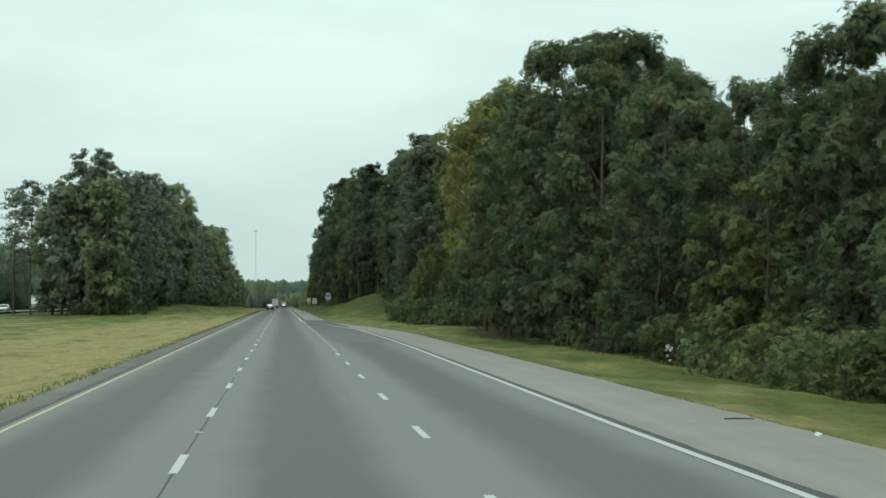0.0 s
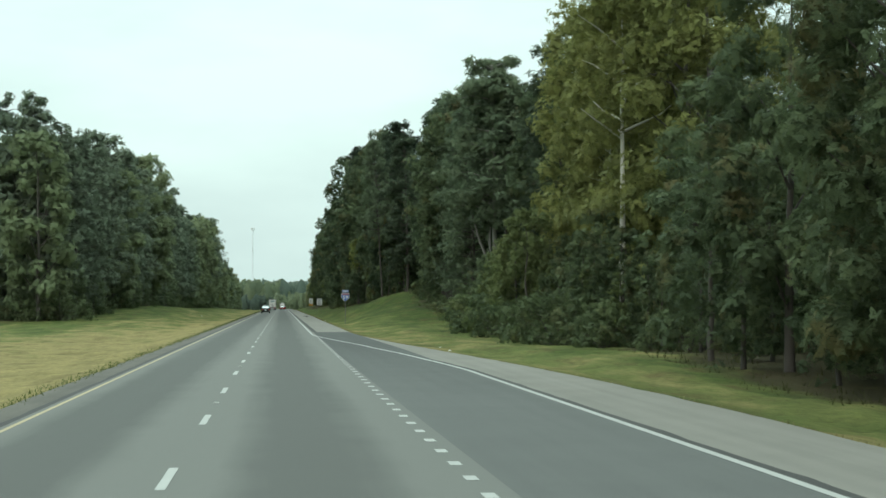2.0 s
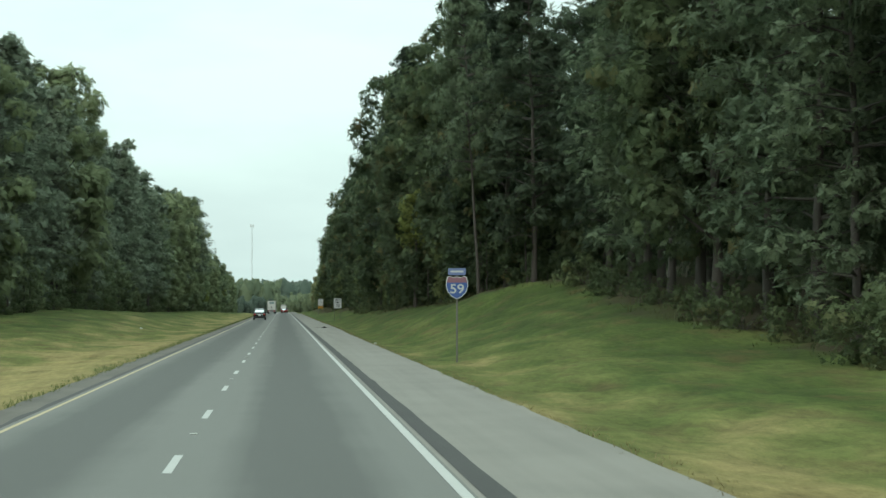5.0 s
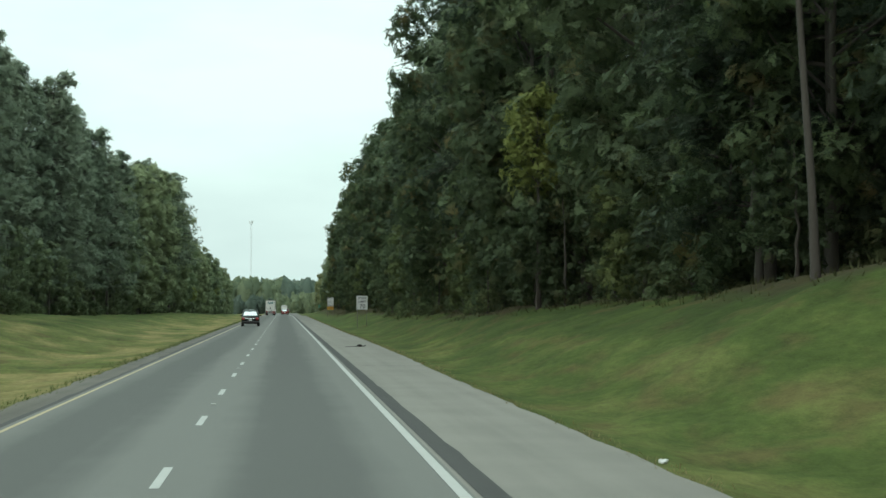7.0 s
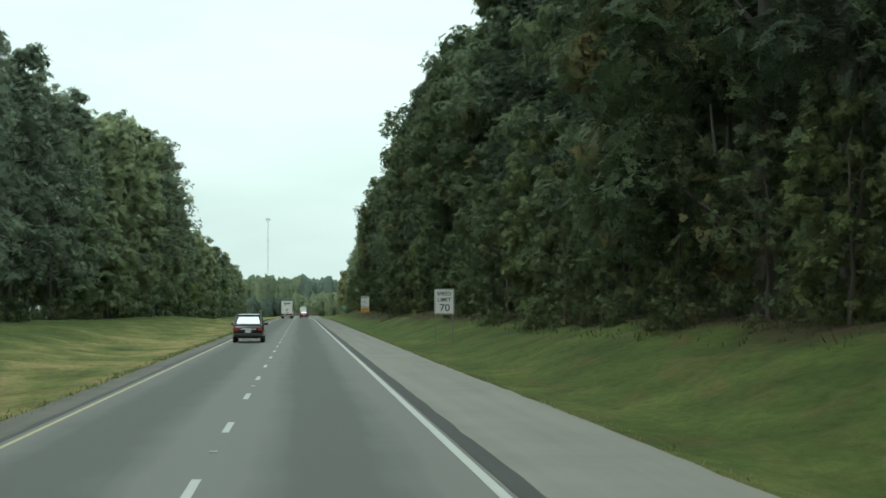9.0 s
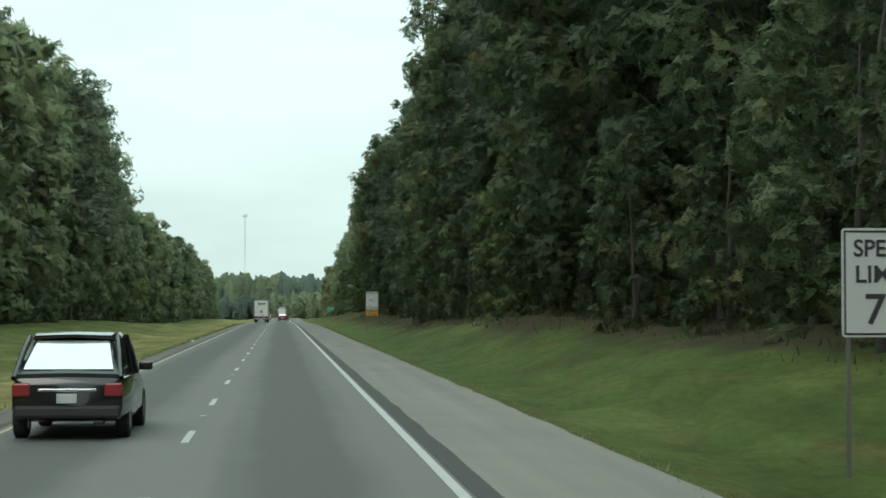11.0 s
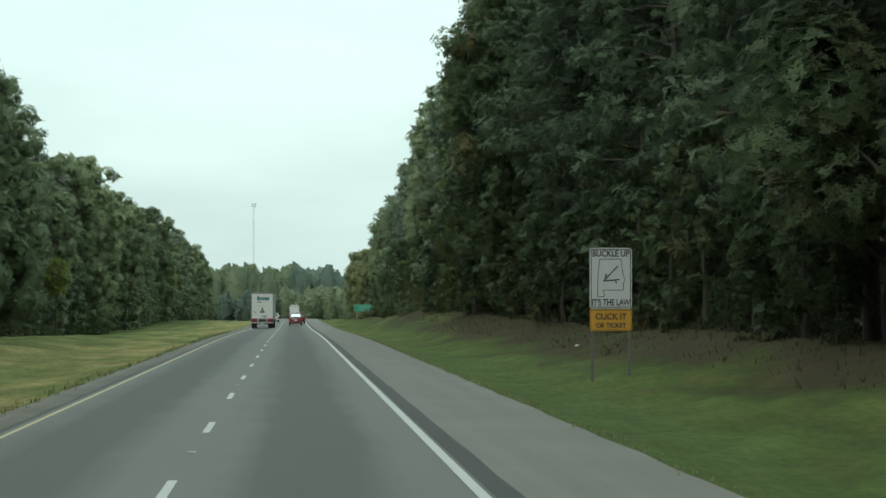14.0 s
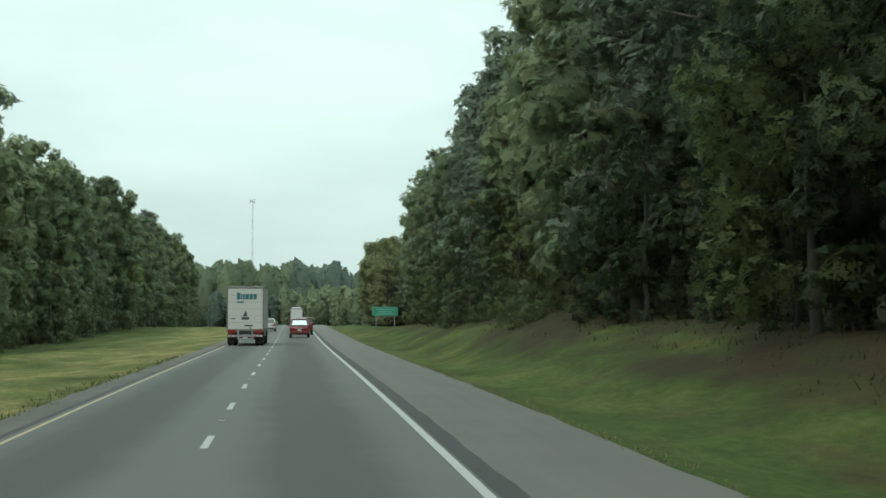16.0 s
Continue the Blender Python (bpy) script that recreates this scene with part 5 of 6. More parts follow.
def loft(stations):
    """A closed body from half outlines (x from the middle outwards, z) along y."""
    bm = bmesh.new()
    rings = []
    for y, half in stations:
        ring = [(x, z) for x, z in half] + [(-x, z) for x, z in reversed(half) if x > 0]
        rings.append([bm.verts.new((x, y, z)) for x, z in ring])
    n = len(rings[0])
    for a, b in zip(rings, rings[1:]):
        for k in range(n):
            bm.faces.new((a[k], a[(k + 1) % n], b[(k + 1) % n], b[k]))
    bm.faces.new(rings[0])
    bm.faces.new(list(reversed(rings[-1])))
    bmesh.ops.recalc_face_normals(bm, faces=bm.faces)
    return bm


def soften(ob, angle=35):
    for p in ob.data.polygons:
        p.use_smooth = True
    ob.data.set_sharp_from_angle(angle=radians(angle))
    return ob


def wheel(parent, x, y, r, w):
    """A tyre with a rounded shoulder and a dished rim."""
    def ring_mesh(profile, sides=20):
        bm = bmesh.new()
        rows = []
        for k in range(sides):
            a = 2 * math.pi * k / sides
            rows.append([bm.verts.new((px, pr * math.cos(a), pr * math.sin(a))) for px, pr in profile])
        for k in range(sides):
            a, b = rows[k], rows[(k + 1) % sides]
            for i in range(len(profile) - 1):
                bm.faces.new((a[i], a[i + 1], b[i + 1], b[i]))
        bmesh.ops.recalc_face_normals(bm, faces=bm.faces)
        return bm
    t = part("wheel", ring_mesh([(-w / 2, r * 0.6), (-w / 2, r * 0.92), (-w * 0.38, r), (w * 0.38, r), (w / 2, r * 0.92), (w / 2, r * 0.6), (-w / 2, r * 0.6)]), RUBBER, parent, "black tyre")
    t.location = (x, y, r)
    m = part("rim", ring_mesh([(-w * 0.42, 0.01), (-w * 0.42, r * 0.35), (-w * 0.47, r * 0.6), (w * 0.47, r * 0.6), (w * 0.42, r * 0.35), (w * 0.42, 0.01)], 16), ALLOY, t, "grey metal rim")
    return t


def car(name, label, color_mat, suv=False, length=4.6, hw=0.91, low_mat=None, panes=None):
    """A car seen from behind; its tail is at y = 0."""
    root = tagged(new(name), label, "car")
    zb, zr = (1.02, 1.70) if suv else (0.94, 1.45)
    L = length

    def low(y, w, z0, zt):
        return (y, [(0, z0), (w * 0.90, z0), (w, z0 + 0.16), (w * 1.0, zt * 0.72), (w * 0.95, zt - 0.03), (w * 0.88, zt), (0, zt + 0.02)])
    body = part("body", loft([low(0.0, hw * 0.80, 0.42, zb - 0.12), low(0.06, hw * 0.93, 0.34, zb - 0.03), low(0.5, hw, 0.28, zb), low(L * 0.4, hw, 0.24, zb), low(L * 0.68, hw, 0.24, zb - 0.03),
                              low(L * 0.86, hw * 0.98, 0.26, zb - 0.14), low(L - 0.12, hw * 0.88, 0.32, zb - 0.24), low(L, hw * 0.72, 0.40, zb - 0.34)]), color_mat, root)
    soften(body)

    def top(y, w, z):
        return (y, [(0, zb - 0.04), (hw * 0.90, zb - 0.04), (w, zb + (z - zb) * 0.86), (w * 0.90, z), (0, z + 0.015)])
    if suv and panes:
        tops = [top(0.06, hw * 0.86, zb + 0.04), top(0.95, hw * 0.74, zr - 0.10), top(1.6, hw * 0.77, zr), top(2.5, hw * 0.76, zr - 0.04), top(L * 0.74, hw * 0.86, zb + 0.02)]
    elif suv:
        tops = [top(0.08, hw * 0.86, zb + 0.05), top(0.50, hw * 0.76, zr - 0.02), top(1.4, hw * 0.78, zr), top(2.5, hw * 0.77, zr - 0.03), top(L * 0.74, hw * 0.86, zb + 0.02)]
    else:
        tops = [top(0.45, hw * 0.86, zb + 0.03), top(1.25, hw * 0.74, zr - 0.03), top(1.9, hw * 0.75, zr), top(2.6, hw * 0.74, zr - 0.04), top(L * 0.74, hw * 0.86, zb + 0.02)]
    soften(part("cabin_glass", loft(tops), DARK_GLASS, root, "glossy car windows"), 25)
    if panes:
        bm = bmesh.new()
        slope = Vector((0, -(tops[1][1][3][1] - zb), tops[1][0] - tops[0][0])).normalized()
        low_e, high_e = Vector((0, tops[0][0] + 0.10, zb + 0.09)), Vector((0, tops[1][0] - 0.06, zr - 0.15))
        outer = [Vector((sx * w, 0, 0)) + e for e, w in ((low_e, hw * 0.76), (high_e, hw * 0.62)) for sx in (-1, 1)]
        ring_v = [[bm.verts.new(outer[i] + slope * o) for i in (0, 1, 3, 2)] for o in (-0.03, 0.03)]
        for k in range(4):
            bm.faces.new((ring_v[0][k], ring_v[0][(k + 1) % 4], ring_v[1][(k + 1) % 4], ring_v[1][k]))
        bm.faces.new(ring_v[1])
        bm.faces.new(list(reversed(ring_v[0])))
        bmesh.ops.recalc_face_normals(bm, faces=bm.faces)
        part("rear_window", bm, panes, root, "rear window mirroring the pale sky")
    ya, yb = tops[1][0], tops[3][0]

    def cap(y, w, z):
        return (y, [(0, z - 0.02), (w * 0.98, z - 0.06), (w * 0.92, z + 0.01), (0, z + 0.03)])
    soften(part("roof", loft([cap(ya - 0.08, hw * 0.72, zr - 0.05), cap(ya + 0.2, hw * 0.75, zr - 0.01), cap(yb - 0.2, hw * 0.75, zr - 0.01), cap(yb + 0.12, hw * 0.72, zr - 0.07)]), color_mat, root))
    for sx in (-1, 1):
        for (y0, w0), (y1, w1), zt in (((tops[0][0] + 0.0, hw * 0.90), (ya, hw * 0.76), zr - 0.06), ((tops[4][0] - 0.02, hw * 0.88), (yb, hw * 0.77), zr - 0.08), ((L * 0.47, hw * 0.915), (L * 0.46, hw * 0.775), zr - 0.05)):
            vs, fs = tube_geo([(sx * w0, y0, zb - 0.03), (sx * (w0 * 0.45 + w1 * 0.55), y0 * 0.45 + y1 * 0.55, zb + (zt - zb) * 0.6), (sx * w1, y1, zt)], [0.055, 0.05, 0.045], 6)
            p = new("pillar", mesh_of("pillar", vs, fs, [color_mat], True))
            p.parent = root
        z1 = zb - 0.12
        part("tail_light", boxed(*sorted((sx * hw * 0.62, sx * hw * 0.93)), -0.015, 0.22, z1 - 0.2, z1 + 0.02, 0.03), LAMP_RED, root, "red tail light")
        part("mirror", boxed(*sorted((sx * hw * 0.95, sx * (hw + 0.19))), L * 0.66, L * 0.66 + 0.1, zb, zb + 0.15, 0.03), color_mat, root)
        part("door_handle", boxed(*sorted((sx * (hw - 0.005), sx * (hw + 0.02))), L * 0.36, L * 0.36 + 0.16, zb - 0.14, zb - 0.11, 0.006), color_mat, root)
        for y in (0.86, L - 0.9):
            wheel(root, sx * (hw - 0.11), y, 0.34 if suv else 0.31, 0.22)
    part("bumper", boxed(-hw * 0.90, hw * 0.90, -0.05, 0.3, 0.36, 0.56, 0.05), low_mat or color_mat, root)
    part("licence_plate", boxed(-0.16, 0.16, -0.062, -0.045, 0.60, 0.75, 0.005), WHITE_SHEET, root, "plain pale plate")
    part("trim", boxed(-hw * 0.5, hw * 0.5, -0.018, 0.05, zb - 0.24, zb - 0.19, 0.01), CHROME, root, "bright metal trim")
    part("exhaust", boxed(hw * 0.45, hw * 0.62, -0.03, 0.3, 0.26, 0.33, 0.02), CHASSIS, root)
    return root


def box_truck(name, label, rear_detail=True, w=2.5, h=4.0, length=8.2):
    """A box lorry, seen from behind; the tail is at y = 0."""
    root = tagged(new(name), label, "truck")
    a, z0 = w / 2, 1.12
    part("cargo_box", boxed(-a, a, 0.05, length, z0, h, 0.03), TRUCK_WHITE, root, "white panelled cargo box")
    bm = bmesh.new()
    box(bm, -a - 0.01, a + 0.01, -0.02, 0.10, h - 0.13, h + 0.02, 0.015)
    box(bm, -a - 0.01, -a + 0.09, -0.02, 0.10, z0, h - 0.13, 0.01)
    box(bm, a - 0.09, a + 0.01, -0.02, 0.10, z0, h - 0.13, 0.01)
    part("rear_frame", bm, TRUCK_FRAME, root, "grey metal door frame")
    door = part("rear_door", boxed(-a + 0.09, a - 0.09, 0.0, 0.05, z0 + 0.02, h - 0.13, 0.004), TRUCK_WHITE, root, "white roll-up door")
    if rear_detail:
        for k in range(1, 6):
            z = z0 + (h - 0.15 - z0) * k / 6
            part("door_seam", boxed(-a + 0.1, a - 0.1, -0.0025, 0.004, z - 0.006, z + 0.006), TRUCK_FRAME, door)
        x = -0.58
        for wd in (0.24, 0.10, 0.13, 0.24, 0.24, 0.22):
            part("logo_bar", boxed(x, x + wd, -0.006, 0.002, h - 0.86, h - 0.86 + (0.46 if wd > 0.2 and x < -0.4 else 0.36)), TEAL, door, "bold teal logo shape")
            x += wd + 0.035
        part("logo_bar", boxed(-0.56, -0.10, -0.006, 0.002, h - 1.10, h - 1.00), TEAL, door, "small teal logo shape")
        bm = bmesh.new()
        bm.faces.new([bm.verts.new(c) for c in ((-0.16, -0.004, 1.98), (0.16, -0.004, 1.98), (0.02, -0.004, 2.42))])
        part("emblem", bm, GREY_INK, door, "dark triangular emblem")
        part("emblem_base", boxed(-0.26, 0.26, -0.006, 0.002, 1.76, 1.94), GREY_INK, door, "dark emblem base")
        part("lettering_bar", boxed(-0.98, -0.66, -0.006, 0.002, 1.80, 1.87), GREY_INK, door, "small unreadable dark lettering")
        part("lettering_bar", boxed(-0.08, 0.52, -0.006, 0.002, 1.32, 1.42), GREY_INK, door, "small unreadable dark lettering")
        part("latch", boxed(0.30, 0.36, -0.03, 0.0, 1.15, 1.38, 0.01), CHROME, door)
    part("rear_sill", boxed(-a, a, -0.04, 0.14, 0.95, 1.14, 0.02), TRUCK_FRAME, root)
    for sx in (-1, 1):
        part("tail_light", boxed(*sorted((sx * 0.62, sx * 1.18)), -0.06, 0.02, 0.82, 1.10, 0.03), LAMP_RED, root, "red tail light cluster")
        part("lift_arm", boxed(*sorted((sx * 0.42, sx * 0.54)), -0.12, 0.25, 0.42, 1.18, 0.02), STEEL, root, "pale steel lift-gate arm")
        part("mud_flap", boxed(*sorted((sx * 0.66, sx * 1.22)), 0.28, 0.30, 0.18, 0.82), RUBBER, root, "black rubber mud flap")
        for k in range(4):
            x = sx * (0.60 + 0.16 * k)
            part("reflector", boxed(*sorted((x, x + sx * 0.08)), -0.125, -0.11, 0.62, 0.70), RED_WHITE if k % 2 == 0 else WHITE_SHEET, root)
        wheel(root, sx * 1.08, 1.3, 0.50, 0.27)
        wheel(root, sx * 0.76, 1.3, 0.50, 0.27)
        wheel(root, sx * 1.05, length + 0.9, 0.50, 0.27)
        part("mirror", boxed(*sorted((sx * 1.28, sx * 1.44)), length + 1.1, length + 1.22, 1.85, 2.55, 0.04), CHASSIS, root, "black door mirror")
        part("mirror_arm", boxed(*sorted((sx * 1.1, sx * 1.32)), length + 1.12, length + 1.18, 2.15, 2.2), CHASSIS, root)
        part("rail", boxed(*sorted((sx * 0.35, sx * 0.45)), 0.1, length + 0.6, 0.72, 0.98, 0.01), CHASSIS, root)
        part("trim", boxed(*sorted((sx * (a - 0.002), sx * (a + 0.012))), 0.1, length, h - 0.10, h - 0.01), TRUCK_FRAME, root)
    part("bumper", boxed(-1.15, 1.15, -0.11, 0.02, 0.58, 0.74, 0.02), STEEL, root, "steel underride bumper")
    part("lift_plate", boxed(-0.42, 0.42, -0.10, 0.02, 0.76, 1.02, 0.01), CHASSIS, root)
    part("licence_plate", boxed(-0.16, 0.16, -0.135, -0.12, 0.44, 0.58, 0.005), WHITE_SHEET, root, "plain pale plate")
    part("step", boxed(-0.45, 0.45, -0.16, 0.1, 0.42, 0.50, 0.015), STEEL, root)
    part("axle", boxed(-1.0, 1.0, 1.2, 1.4, 0.42, 0.58, 0.03), CHASSIS, root)
    soften(part("cab", loft([(length + 0.25, [(0, 0.6), (1.1, 0.6), (1.15, 1.2), (1.12, 2.2), (1.0, 2.85), (0, 2.95)]), (length + 1.3, [(0, 0.5), (1.12, 0.5), (1.17, 1.2), (1.12, 2.2), (0.98, 2.8), (0, 2.9)]),
                             (length + 1.7, [(0, 0.5), (1.12, 0.5), (1.16, 1.2), (1.05, 1.6), (0.7, 1.75), (0, 1.8)]), (length + 2.6, [(0, 0.5), (1.0, 0.5), (1.05, 1.1), (0.95, 1.4), (0.6, 1.5), (0, 1.55)])]), TRUCK_WHITE, root, "white cab"))
    part("fairing", boxed(-0.9, 0.9, length + 0.3, length + 1.0, 2.85, 3.5, 0.12), TRUCK_WHITE, root)
    return root


def drive(ob, x, y, turn=0.0):
    ob.matrix_basis = pose(x, y, profile(y), math.degrees(math.atan((profile(y + 3) - profile(y)) / 3)), 0, turn)
    return ob


drive(box_truck("box_truck", "white box lorry with teal logo bars on its rear door"), -3.25, 747.5, -1.0)
BLACK_PAINT = paint("black_car_paint", (0.012, 0.012, 0.014))
SILVER_PAINT = paint("silver_car_paint", (0.42, 0.41, 0.40))
RED_PAINT = paint("red_car_paint", (0.15, 0.018, 0.018))
MAROON_PAINT = paint("dark_red_car_paint", (0.12, 0.018, 0.018))
WHITE_CAR = paint("white_car_paint", (0.66, 0.66, 0.64))
drive(car("suv", "black crossover car with a sky-bright sloping rear window", BLACK_PAINT, True, 4.7, 0.93, CHASSIS, SKY_MIRROR_GLASS), -3.25, 458.0)
drive(car("sedan", "silver saloon car with red tail lights on the road", SILVER_PAINT, False, 4.7, 0.90), -2.85, 828.0)
drive(car("hatchback", "small red car with a sky-bright rear window on the road", RED_PAINT, True, 4.1, 0.89, None, SKY_MIRROR_GLASS), 0.55, 784.0)
drive(car("suv", "dark red sport utility car ahead of the red car", MAROON_PAINT, True, 4.8, 0.95), 1.0, 803.0)
drive(box_truck("box_truck", "small white box lorry far ahead on the road", False, 2.3, 3.2, 5.5), 0.6, 960.0)
ob = box_truck("box_truck", "white lorry on the opposite carriageway", False, 2.4, 3.4, 6.0)
ob.matrix_basis = pose(-60.0, 446, 0.285, 0, 0, 180)
ob = car("sedan", "white car on the opposite carriageway", WHITE_CAR)
ob.matrix_basis = pose(-55.6, 366, 0.285, 0, 0, 180)

# ---- radio mast ----
mast = tagged(new("radio_mast"), "thin grey lattice radio mast above the far woods", "radio mast")
mb = ground(-28, 1850)
MAST_H = 77.0 - mb
# Paler than the other steel: distance haze put into the mast's colour.
MAST_STEEL = plain("hazed_mast_steel", (0.55, 0.57, 0.57), 0.6, 0.1, wear=0.1, bump=0)
bm_v, bm_f = [], []
for k in range(3):
    a = 2 * math.pi * k / 3
    leg = new("leg", mesh_of("leg", *tube_geo([(0.55 * math.cos(a), 0.55 * math.sin(a), -1), (0.55 * math.cos(a), 0.55 * math.sin(a), MAST_H)], [0.10, 0.10], 5), [MAST_STEEL]))
    leg.parent = mast
geo = []
for i in range(int(MAST_H / 1.6)):
    for k in range(3):
        a, b = 2 * math.pi * k / 3, 2 * math.pi * (k + 1) / 3
        if i % 2:
            a, b = b, a
        geo.append(tube_geo([(0.55 * math.cos(a), 0.55 * math.sin(a), i * 1.6), (0.55 * math.cos(b), 0.55 * math.sin(b), i * 1.6 + 1.6)], [0.05, 0.05], 3))
br = new("bracing", mesh_of("bracing", *join_geo(geo), [MAST_STEEL]))
br.parent = mast
for k in range(3):
    a = 2 * math.pi * k / 3 + 0.5
    p = part("antenna_panel", boxed(-0.35, 0.35, -0.12, 0.12, MAST_H - 2.4, MAST_H + 0.2, 0.03), TRUCK_WHITE, mast, "pale antenna panel")
    p.location = (1.6 * math.cos(a), 1.6 * math.sin(a), 0)
    arm = new("antenna_arm", mesh_of("antenna_arm", *tube_geo([(0, 0, MAST_H - 1), (1.6 * math.cos(a), 1.6 * math.sin(a), MAST_H - 1)], [0.08, 0.08], 5), [MAST_STEEL]))
    arm.parent = mast
mast.location = (-28, 1850, mb)

# ---- roadside details ----
def blades(name, rng, spots, label, mat, per=5, spread=0.20, stiff=1.3):
    """Tufts of grass: single thin blades, each leaning its own way. spots: arrays of x, y, height of the tufts."""
    x, y, h = (np.repeat(a, per) for a in spots)
    z = np.repeat([ground(a, b) for a, b in zip(spots[0], spots[1])], per)
    n = len(x)
    x, y = x + rng.normal(size=n) * spread, y + rng.normal(size=n) * spread
    h = h * rng.uniform(0.55, 1.15, n)
    an, lean = rng.uniform(0, 6.283, n), rng.uniform(0.2, 1.3, n) * stiff
    w = 0.010 + 0.07 * h
    base = np.stack([x, y, z - 0.03], 1)
    side = np.stack([np.cos(an), np.sin(an) * 0.6, 0 * an], 1) * w[:, None]
    tip = base + np.stack([np.cos(an + 1.4) * lean * h, np.sin(an + 1.4) * lean * h, h + 0.03], 1)
    v = np.stack([base - side, base + side, tip], 1).reshape(-1, 3)
    ob = new(name, leaf_mesh(name, (v, np.arange(3 * n).reshape(-1, 3)), mat))
    return tagged(ob, label, "grass", kind="stuff")


gr = np.random.default_rng(9)
# dry fringe where the grass meets the paving
n = 6000
y = 12 + 700 * gr.random(n)
x = np.array([paved_right(a) for a in y]) - 0.04 + 0.55 * gr.random(n) ** 1.6
blades("verge_grass", gr, (x, y, 0.03 + 0.07 * gr.random(n) ** 2), "dry straw and green fringe along the hard shoulder", STRAW_BLADE, 3, 0.06, 1.4)
n = 5000
y = 20 + 700 * gr.random(n)
x = PAVED_LEFT + 0.08 - 0.7 * gr.random(n) ** 1.6
blades("median_fringe", gr, (x, y, 0.04 + 0.12 * gr.random(n) ** 2), "dry straw and green fringe along the median's edge", TURF_BLADE, 3, 0.09, 1.2)
# tall weeds at the wood's foot
n = 3600
y = 30 + 690 * gr.random(n)
w = np.array([wood_right(a) for a in y])
x = w - 2.6 + 3.2 * gr.random(n)
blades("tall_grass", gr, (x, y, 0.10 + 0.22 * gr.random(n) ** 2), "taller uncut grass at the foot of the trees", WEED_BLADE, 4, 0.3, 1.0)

CRACK = plain("tar_filled_crack", (0.035, 0.035, 0.034), 0.8, wear=0.2)
PAPER = plain("crumpled_litter", (0.538, 0.538, 0.523), 0.7, wear=0.1)


def crack(x0, x1, y, wd):
    """A tar-filled joint across the shoulder."""
    vs, fs = [], []
    k = 24
    for i in range(k + 1):
        x = x0 + (x1 - x0) * i / k
        yy = y + 0.22 * noise.noise(Vector((x * 1.7, y, 0)))
        t = wd * (0.35 + 1.9 * max(0.0, noise.noise(Vector((x * 2.2, y, 5)))))
        z = profile(y) - 0.008
        vs += [(x, yy - t, z), (x, yy + t, z)]
    fs = [(2 * i, 2 * i + 2, 2 * i + 3, 2 * i + 1) for i in range(k)]
    return tagged(new("tar_joint", mesh_of("tar_joint", vs, fs, [CRACK])), "dark tar-filled joint across the hard shoulder", "road joint", kind="structure")


for x0, x1, y, wd in ((5.7, 7.6, 163.0, 0.05), (2.75, 5.1, 336.5, 0.05), (2.8, 5.0, 491.5, 0.06), (3.6, 4.9, 510.0, 0.05), (3.2, 5.0, 597.0, 0.06), (3.0, 5.0, 660, 0.05), (3.0, 5.0, 420, 0.05), (3.0, 5.0, 255, 0.04)):
    crack(x0, x1, y, wd)
bm = boxed(3.1, 3.5, 529.7, 530.2, -0.011, -0.006)
tagged(part("road_patch", bm, CRACK, None), "small dark patch in the hard shoulder", "road patch", kind="structure")

# shed tyre tread on the shoulder
tr = tagged(new("tyre_tread"), "shredded black tyre tread lying on the hard shoulder", "debris")
vs, fs = [], []
pts = [(-0.62, 0.0, 0.012), (-0.45, 0.01, 0.014), (-0.22, 0.0, 0.016), (-0.06, 0.03, 0.03), (0.04, 0.02, 0.10), (0.14, 0.0, 0.13), (0.24, -0.03, 0.09), (0.30, -0.02, 0.03), (0.38, 0.0, 0.06), (0.46, 0.03, 0.10)]
wid = [0.03, 0.035, 0.04, 0.07, 0.12, 0.14, 0.12, 0.07, 0.04, 0.02]
for (px, py, pz), wv in zip(pts, wid):
    vs += [(px, py - wv, pz), (px, py + wv, pz), (px, py + wv, max(0.0, pz - 0.03)), (px, py - wv, max(0.0, pz - 0.03))]
for i in range(len(pts) - 1):
    a, b = 4 * i, 4 * i + 4
    fs += [(a + k, a + (k + 1) % 4, b + (k + 1) % 4, b + k) for k in range(4)]
fs += [(0, 1, 2, 3), tuple(len(vs) - 4 + k for k in (3, 2, 1, 0))]
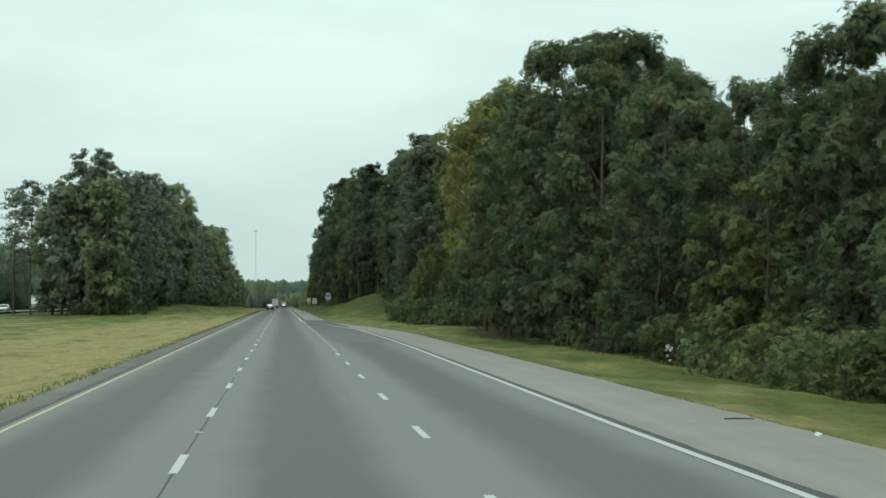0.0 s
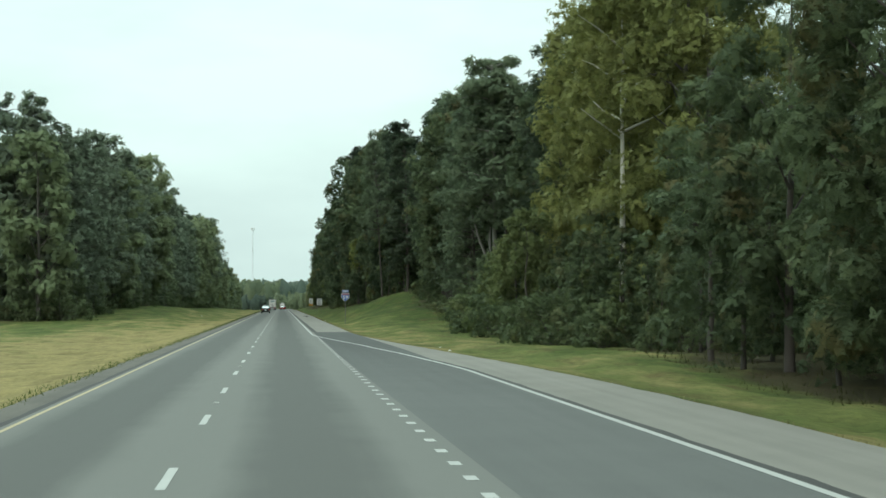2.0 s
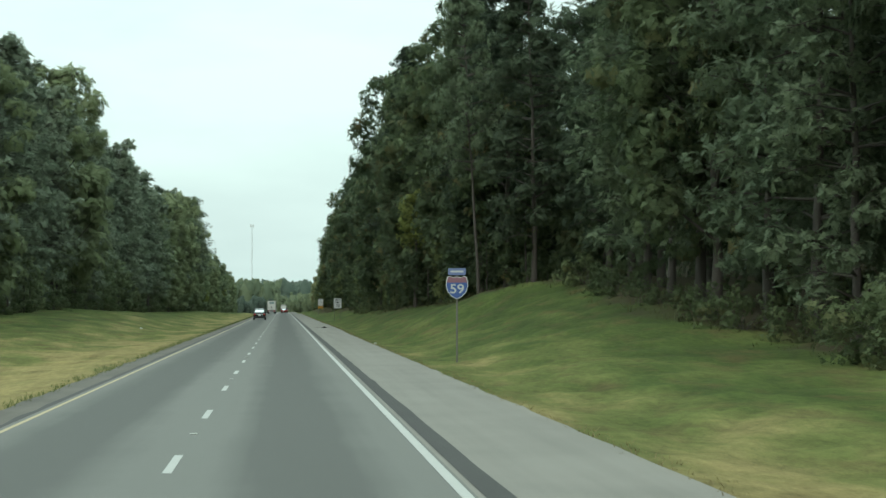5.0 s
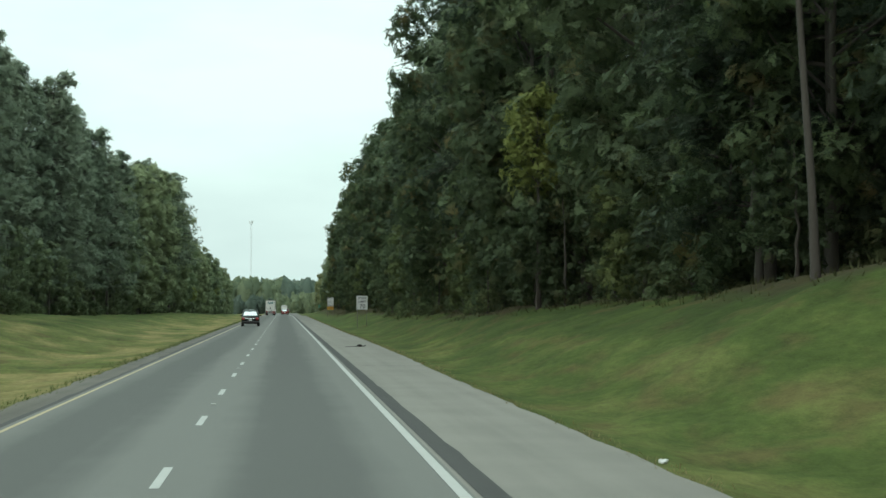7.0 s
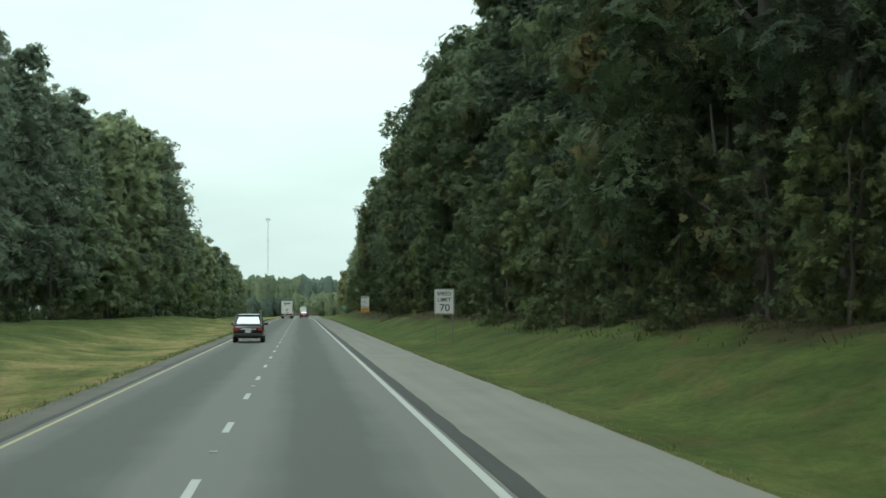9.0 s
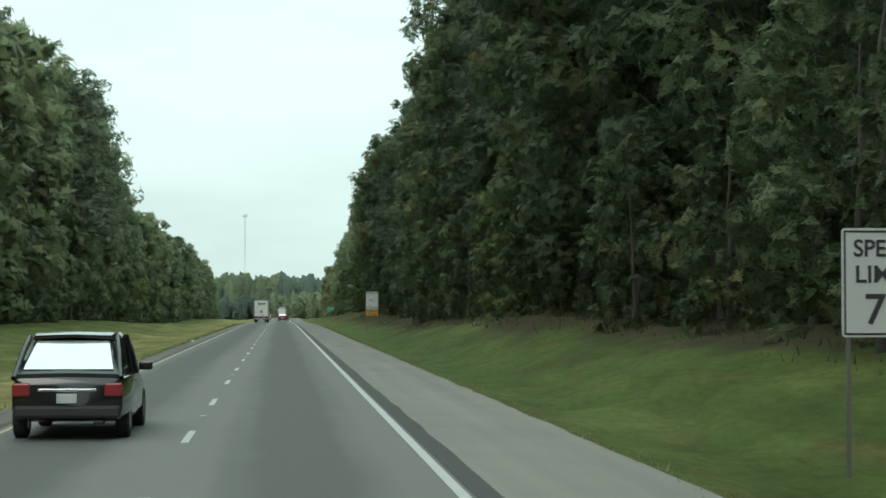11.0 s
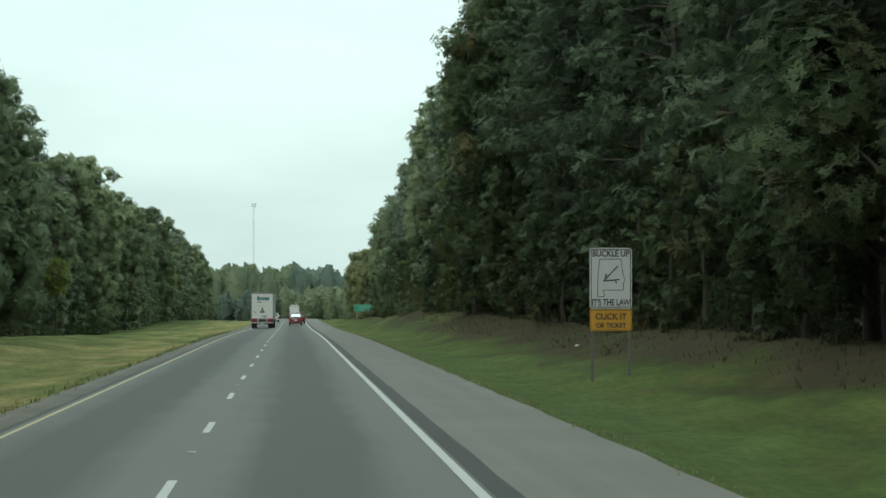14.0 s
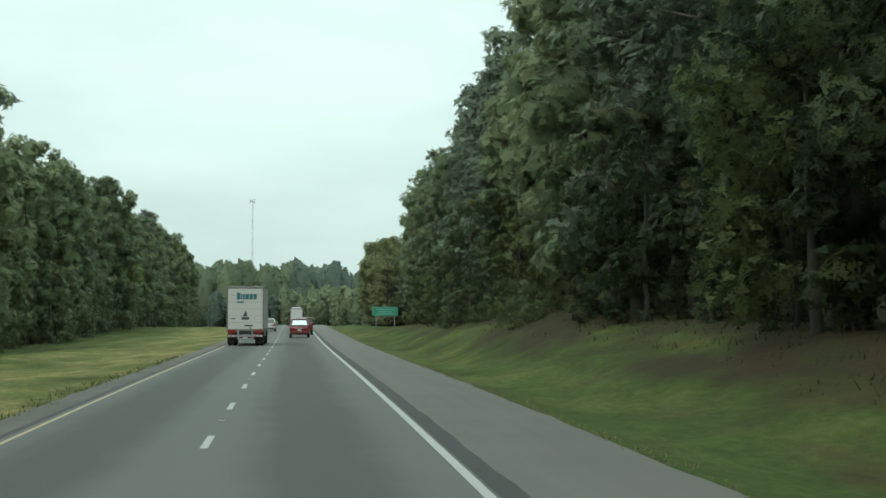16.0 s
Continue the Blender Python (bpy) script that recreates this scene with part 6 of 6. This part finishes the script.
t = new("strip", mesh_of("strip", vs, fs, [RUBBER]))
t.parent = tr
part("chunk", boxed(0.0, 0.26, -0.10, 0.10, 0.0, 0.09, 0.03), RUBBER, tr)
tr.location = (3.95, 366.2, -0.011)

stick = new("stick", mesh_of("stick", *tube_geo([(0, 0, 0.015), (0.25, 0.03, 0.02), (0.55, 0.0, 0.015)], [0.014, 0.016, 0.01], 5), [BARK], True))
tagged(stick, "dead brown stick lying on the hard shoulder", "stick").location = (7.9, 31.5, -0.012)


def litter(x, y, s):
    """A crumpled scrap of paper."""
    bm = bmesh.new()
    bmesh.ops.create_icosphere(bm, subdivisions=2, radius=s)
    for v in bm.verts:
        v.co *= 1 + 0.5 * noise.noise(v.co * 9 / s * 0.12 + Vector((x, y, 0)))
        v.co.z *= 0.6
    ob = part("litter", bm, PAPER, None)
    ob.location = (x, y, ground(x, y) + s * 0.45)
    return tagged(ob, "crumpled white scrap of litter in the grass", "litter", "roadside litter")


for x, y, s in ((8.2, 170.0, 0.07), (7.9, 161.5, 0.08), (5.4, 298.0, 0.07), (11.0, 615.3, 0.09), (-5.5, 545.0, 0.09), (-12.0, 350.0, 0.12), (8.4, 27.5, 0.08)):
    litter(x, y, s)

# white-flowering weed at the foot of the trees
fw = tagged(new("flowering_weed"), "tall weed with white blossoms at the wood's foot", "plant")
geo, cs, rs = [], [], []
for k in range(9):
    a = 0.7 * k
    tip = (0.2 * math.cos(a * 3.1) * gr.random(), 0.2 * math.sin(a), 0.15 + 0.65 * gr.random())
    geo.append(tube_geo([(0, 0, -0.05), (tip[0] * 0.5, tip[1] * 0.5, tip[2] * 0.55), tip], [0.012, 0.010, 0.006], 4))
    cs.append(tip)
    rs.append(gr.uniform(0.03, 0.06))
st = new("stem", mesh_of("stem", *join_geo(geo), [SHRUB], True))
bl = new("blossom", leaf_mesh("blossom", leaf_cards(gr, cs, rs, 18, 0.05, 0.8, 0.4), WHITE_SHEET))
st.parent = bl.parent = fw
fw.location = (14.2, 64.8, ground(14.2, 64.8))
